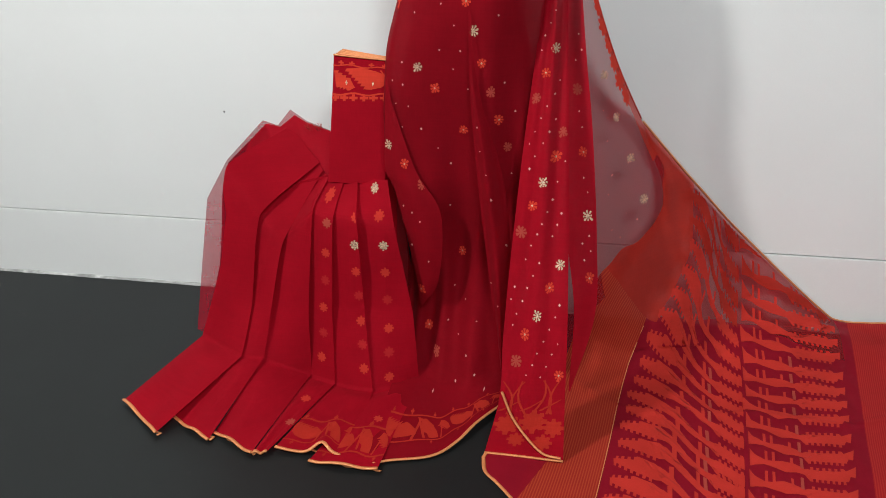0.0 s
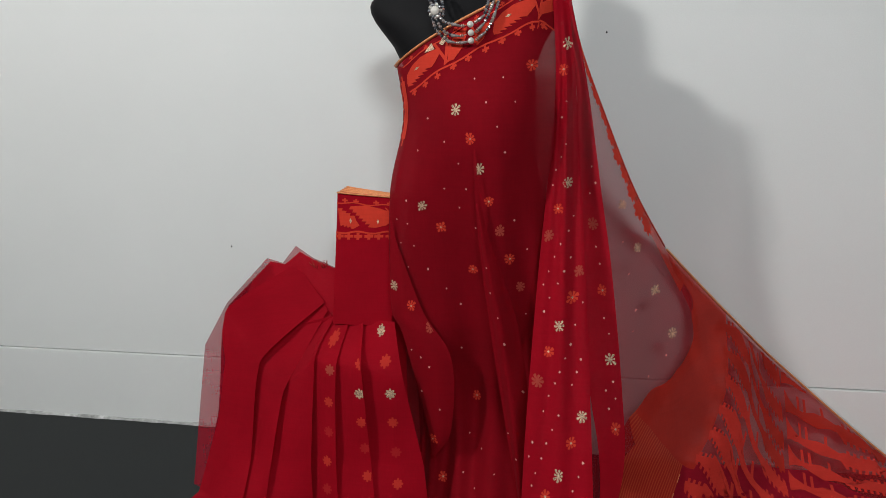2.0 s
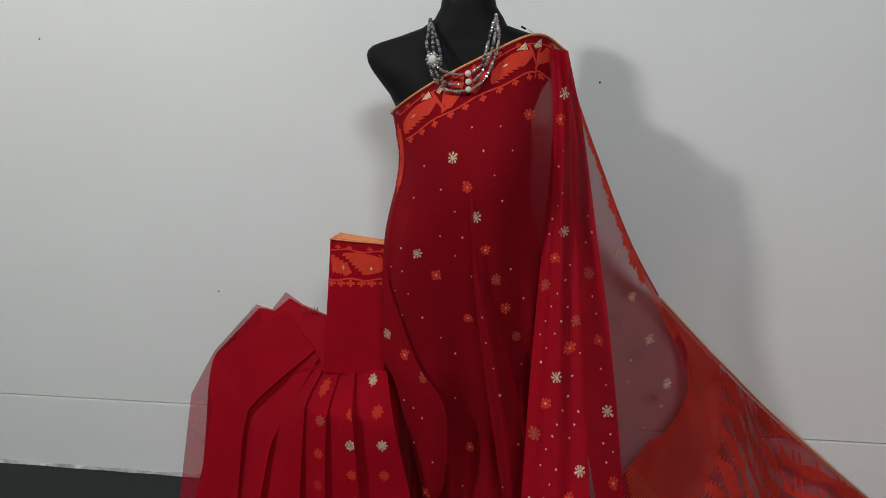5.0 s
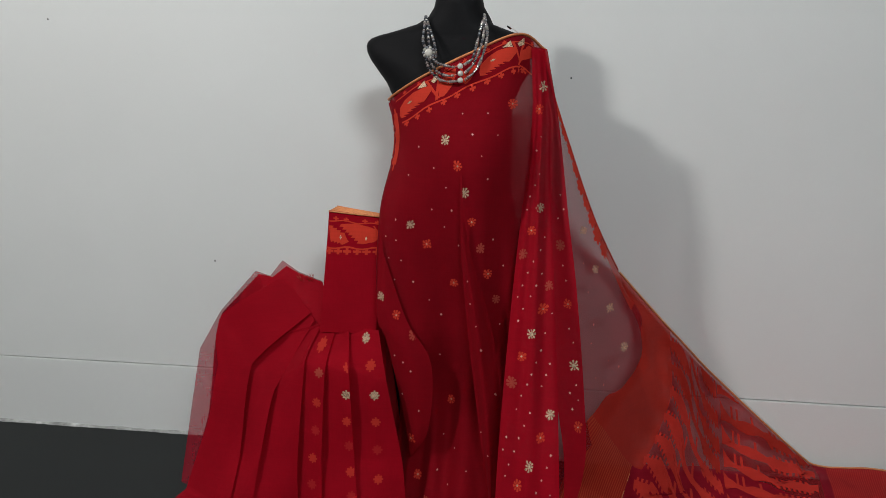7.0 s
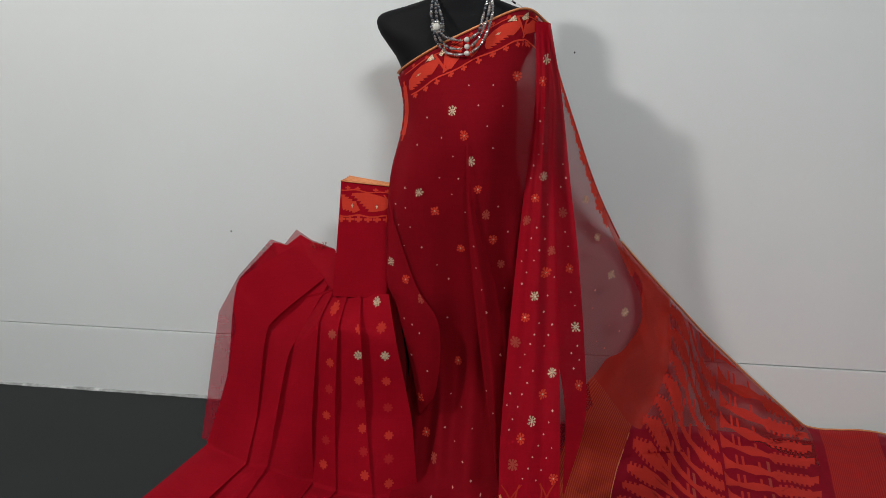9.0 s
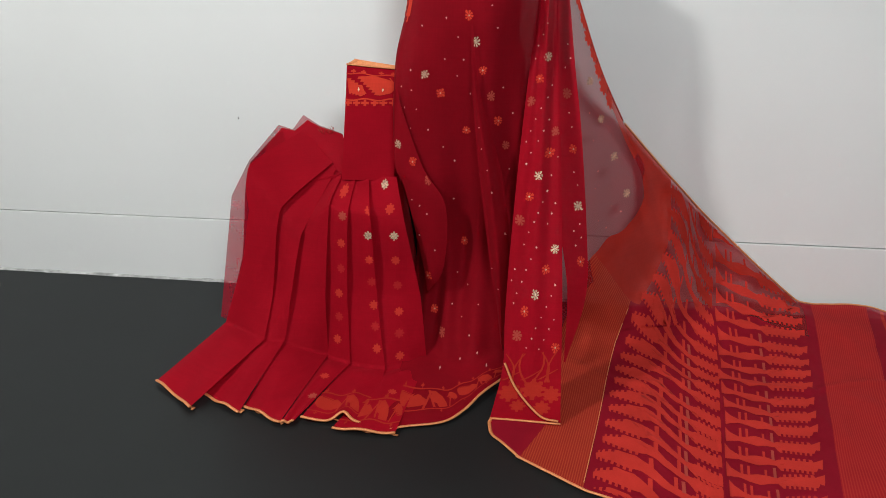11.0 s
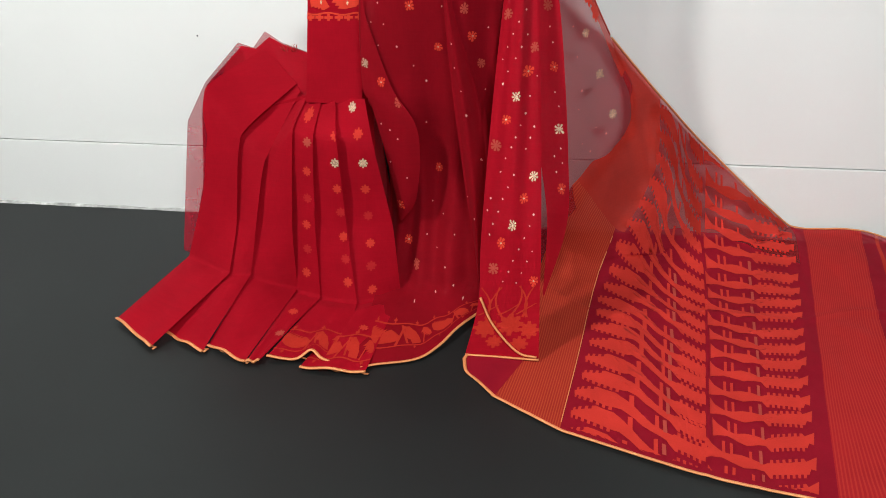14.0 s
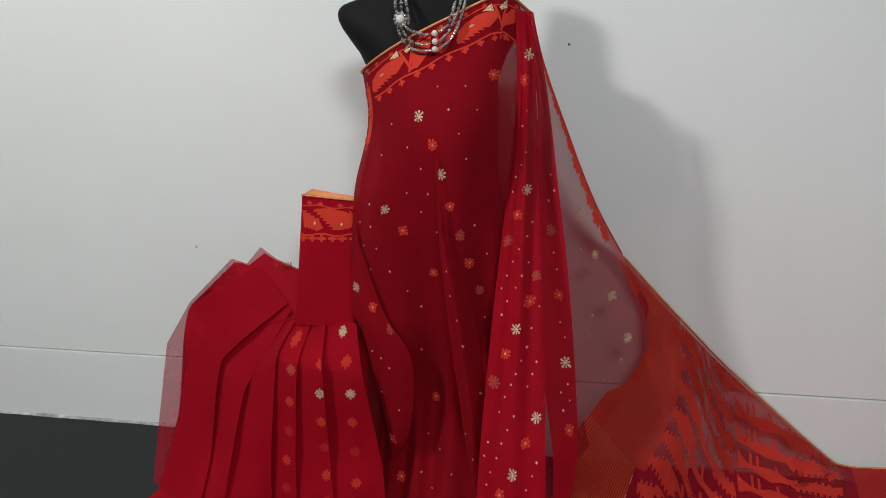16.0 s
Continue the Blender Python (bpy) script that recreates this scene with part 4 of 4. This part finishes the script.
flowers(pleats[3], [(-0.352, 0.433, "o"), (-0.344, 0.322, "o"), (-0.352, 0.194, "o"), (-0.356, 0.078, "o"), (-0.340, 0.389, "d")], steps=True)
flowers(pleats[4], [(-0.272, 0.408, "o"), (-0.273, 0.285, "o"), (-0.263, 0.170, "o"), (-0.250, 0.069, "o"), (-0.274, 0.347, "g")], steps=True)
flowers(pleats[5], [(-0.227, 0.405, "o"), (-0.211, 0.281, "o"), (-0.202, 0.152, "o"), (-0.195, 0.047, "o"), (-0.251, 0.451, "g"), (-0.214, 0.343, "g")], steps=True)
flowers(pleats[3], [(-0.346, 0.258, "h"), (-0.352, 0.135, "h")], steps=True)
flowers(pleats[4], [(-0.268, 0.228, "h"), (-0.257, 0.120, "h")], steps=True)
flowers(pleats[5], [(-0.207, 0.216, "h"), (-0.199, 0.100, "h")], steps=True)
flowers(pleats[3], [(-0.363, 1.676, "o"), (-0.368, 1.594, "d")], lying=True, steps=True)
flowers(pleats[5], [(-0.187, 1.634, "o")], lying=True, steps=True)


# frayed threads behind the pleats
for k in range(14):
    a = Vector((-0.438, 2.050, 0.555)) + Vector((rn.uniform(-0.018, 0.018), rn.uniform(-0.01, 0.01), -0.012))
    b = a + Vector((rn.uniform(-0.012, 0.012), rn.uniform(-0.008, 0.004), rn.uniform(0.012, 0.022)))
    cord("loose_thread", [a, (a + b) / 2 + Vector((rn.uniform(-0.003, 0.003), 0, 0)), b], 0.0006, MAT["dull"], saree, "", 4)

# ---- the folded blouse piece ----
blouse = tagged(new("blouse_piece"), "folded red blouse piece with orange woven border", "folded cloth")
bl = [spline([(-0.353, 1.962, 0.736), (-0.361, 1.945, 0.597), (-0.370, 1.925, 0.451)]), spline([(-0.218, 1.955, 0.726), (-0.223, 1.935, 0.605), (-0.233, 1.915, 0.456)])]


def blouse_f(u, v):
    p = across(bl)(u, v)
    p.y -= 0.004 * math.sin(math.pi * u) + ripple(p, 0.002, 20)
    return p


fold = Sheet("front_face", blouse_f, 16, 36, MAT["pleat"], blouse, "plain red front face")
for k in range(5):
    lean = k * 0.0025
    Sheet("inner_fold", lambda u, v, k=k, lean=lean: blouse_f(u * (1 - 0.03 * k) + 0.015 * k, v) + Vector((0.0015 * k, 0.004 + 0.0045 * k, (1 - v) * 0.0025 * (k - 1) * (1 - u))), 8, 16, MAT["pleat"], blouse, "folded layer behind the front face")
    cord("fold_edging", [blouse_f(u / 10 * (1 - 0.03 * k) + 0.015 * k, 0.0) + Vector((0.0015 * k, 0.004 + 0.0045 * k, 0.0025 * (k - 1) * (1 - u / 10))) for u in range(11)], 0.0022, MAT["edge"], blouse, "gold and orange woven edge", 6)
cord("gold_edging", [fold.at(k / 20, 0.008) for k in range(21)], 0.003, MAT["edge"], fold.ob, "gold and orange woven edge", 6, 0.6)
leaf = saw(0.24, 0.28, 0.62, 0.88, 7, 0.07) + [(0.66, 0.90), (0.84, 0.82), (0.99, 0.56), (0.94, 0.42), (0.74, 0.30), (0.50, 0.22)]
left_leaf = saw(0.02, 0.36, 0.30, 0.62, 4, -0.06) + [(0.34, 0.68), (0.40, 0.84), (0.30, 0.94)] + saw(0.26, 0.94, 0.02, 0.86, 4, 0.06)
vines = [p for p in border_shapes(1, 1.0, 1.0, 0.6)[len(border_unit()):]]
lay("woven_border", [[(a, b * 0.27) for a, b in p] for p in [leaf, left_leaf, stem(0.80, 0.03, 0.26, 0.60, 0.14)] + vines], lambda s, d: fold.at(s, d + 0.03), MAT["orange"], fold.ob, "orange woven border")
for x in (0.25, 0.7):
    lay("gold_fleck", [diamond(x, 0.22, 0.02)], lambda a, b: fold.at(a, b, 0.002), MAT["zari"], fold.ob)

# ---- the necklace ----
necklace = tagged(new("necklace"), "three-strand necklace of pearls, crystal and silver beads on the mannequin", "necklace")


def ball(name, r, mat, squash=1.0, segs=10):
    bm = bmesh.new()
    bmesh.ops.create_uvsphere(bm, u_segments=segs, v_segments=max(5, segs // 2 + 1), radius=r)
    for v in bm.verts:
        v.co.z *= squash
    me = bpy.data.meshes.new(name)
    bm.to_mesh(me)
    bm.free()
    me.materials.append(mat)
    if segs > 8:
        me.polygons.foreach_set("use_smooth", [True] * len(me.polygons))
    return me


def cone_mesh():
    bm = bmesh.new()
    bmesh.ops.create_cone(bm, cap_ends=True, segments=10, radius1=0.0038, radius2=0.0018, depth=0.017)
    me = bpy.data.meshes.new("cone_bead")
    bm.to_mesh(me)
    bm.free()
    me.materials.append(MAT["rose"])
    me.polygons.foreach_set("use_smooth", [True] * len(me.polygons))
    return me


BEADS = {"crystal": ball("crystal_bead", 0.0034, MAT["crystal"], 0.85, 8), "smoke": ball("smoke_bead", 0.0034, MAT["smoke"], 0.85, 8), "rose": ball("rose_bead", 0.0034, MAT["rose"], 0.9, 8),
         "silver": ball("silver_bead", 0.0036, MAT["silver"], 0.45, 10), "pearl": ball("pearl_bead", 0.0060, MAT["pearl"], 1.0, 20), "cone": cone_mesh()}
WIDE = {"crystal": 0.0062, "smoke": 0.0062, "rose": 0.0064, "silver": 0.0036, "pearl": 0.0135, "cone": 0.0172}


def bead(kind, p, d):
    ob = new("pearl" if kind == "pearl" else "bead", BEADS[kind])
    ob.parent = necklace
    ob.matrix_basis = Matrix.Translation(p) @ d.to_track_quat("Z", "Y").to_matrix().to_4x4()


def strand(points, pattern, start=0.0):
    f = spline(points)
    fine = [f(k / 300) for k in range(301)]
    dist, k, target, i = 0.0, 0, start, 0
    cord("thread", [fine[j] for j in range(0, 301, 10)], 0.0007, MAT["silver"], necklace, "", 5)
    while k < 300:
        kind = pattern[i % len(pattern)]
        need = target + WIDE[kind] / 2
        while k < 300 and dist < need:
            dist += (fine[k + 1] - fine[k]).length
            k += 1
        if k >= 300:
            break
        bead(kind, fine[k], (fine[min(k + 2, 300)] - fine[k - 2]).normalized())
        target = need + WIDE[kind] / 2
        i += 1


MIX = ["crystal", "smoke", "crystal", "silver", "rose", "crystal", "smoke", "rose"]
DARK = ["smoke", "crystal", "silver", "smoke", "rose"]
left_hook = (-0.127, 1.955, 1.173)
right_hook = (0.002, 1.955, 1.175)
for pts, pat in (
    ([left_hook, (-0.126, 1.935, 1.148), (-0.124, 1.905, 1.116), (-0.111, 1.885, 1.091)], MIX),
    ([left_hook, (-0.118, 1.930, 1.142), (-0.111, 1.900, 1.113), (-0.106, 1.885, 1.091)], DARK),
    ([left_hook, (-0.110, 1.925, 1.135), (-0.096, 1.890, 1.103), (-0.092, 1.875, 1.078)], MIX),
    ([(-0.101, 1.872, 1.080), (-0.088, 1.866, 1.068), (-0.073, 1.863, 1.063)], ["rose", "crystal"]),
    ([(-0.107, 1.872, 1.078), (-0.092, 1.864, 1.054), (-0.075, 1.861, 1.043)], ["rose", "smoke", "rose"]),
    ([(-0.113, 1.872, 1.076), (-0.102, 1.864, 1.052), (-0.082, 1.860, 1.033)], ["smoke", "rose", "rose"]),
    ([(-0.073, 1.863, 1.063), (-0.055, 1.860, 1.059), (-0.046, 1.860, 1.060)], ["cone", "silver", "silver"]),
    ([(-0.075, 1.861, 1.043), (-0.056, 1.858, 1.041), (-0.046, 1.858, 1.044)], ["cone", "silver", "silver"]),
    ([(-0.082, 1.860, 1.033), (-0.062, 1.857, 1.029), (-0.045, 1.857, 1.030)], ["cone", "silver", "silver"]),
    ([(-0.031, 1.860, 1.063), (-0.016, 1.866, 1.075), (-0.010, 1.876, 1.090), (-0.005, 1.905, 1.125), right_hook], ["silver", "silver", "cone", "smoke", "crystal", "smoke", "silver", "crystal", "crystal"]),
    ([(-0.029, 1.858, 1.046), (-0.013, 1.864, 1.064), (-0.002, 1.876, 1.090), (0.005, 1.905, 1.125), right_hook], ["silver", "silver", "cone", "rose", "smoke", "crystal", "rose"]),
    ([(-0.029, 1.857, 1.032), (-0.008, 1.862, 1.051), (0.005, 1.874, 1.079), (0.013, 1.905, 1.125), right_hook], ["silver", "silver", "cone", "crystal", "rose", "crystal", "silver"]),
):
    strand(pts, pat)
for p in ((-0.038, 1.857, 1.061), (-0.037, 1.855, 1.046), (-0.037, 1.854, 1.032)):
    bead("pearl", Vector(p), Vector((1, 0, 0)))


def brooch():
    c = Vector((-0.107, 1.872, 1.089))
    bm = bmesh.new()
    bmesh.ops.create_uvsphere(bm, u_segments=12, v_segments=7, radius=0.0085)
    for v in bm.verts:
        v.co.y *= 0.55
        v.co += c
    part("flower_bead", bm, MAT["pearl"], necklace, "carved white flower bead")
    for k in range(10):
        a = 2 * math.pi * k / 10
        bead("crystal" if k % 2 else "silver", c + Vector((0.0105 * math.cos(a), 0.002, 0.0105 * math.sin(a))), Vector((0, 1, 0)))


brooch()

# ---- small things ----
pin = tagged(new("dress_pin"), "black-headed dress pin stuck in the shoulder of the saree", "pin")
p0, p1 = Vector((0.058, 1.900, 1.143)), Vector((0.080, 1.905, 1.130))
cord("needle", [p0, p0.lerp(p1, 0.5) + Vector((0, 0, 0.002)), p1], 0.0007, MAT["silver"], pin, "thin steel needle")
cord("head", [p0 + Vector((-0.003, 0, 0.002)), p0, p0.lerp(p1, 0.25)], 0.002, MAT["pin"], pin, "black head", 8)


def speck_on_wall(x, z, r):
    bm = bmesh.new()
    bmesh.ops.create_uvsphere(bm, u_segments=8, v_segments=5, radius=r)
    for v in bm.verts:
        v.co = Vector((x + v.co.x, WALL_Y + v.co.y * 0.3, z + v.co.z * 1.3))
    tagged(part("wall_mark", bm, MAT["mark"]), "tiny dark nail hole in the white wall", "nail hole", "nail holes")


for x, y, z in ((-0.784, 2.280, 0.534), (-1.242, 2.280, 1.202), (-0.482, 2.280, 1.303), (0.202, 2.280, 1.053)):
    speck_on_wall(x, z, 0.0022)
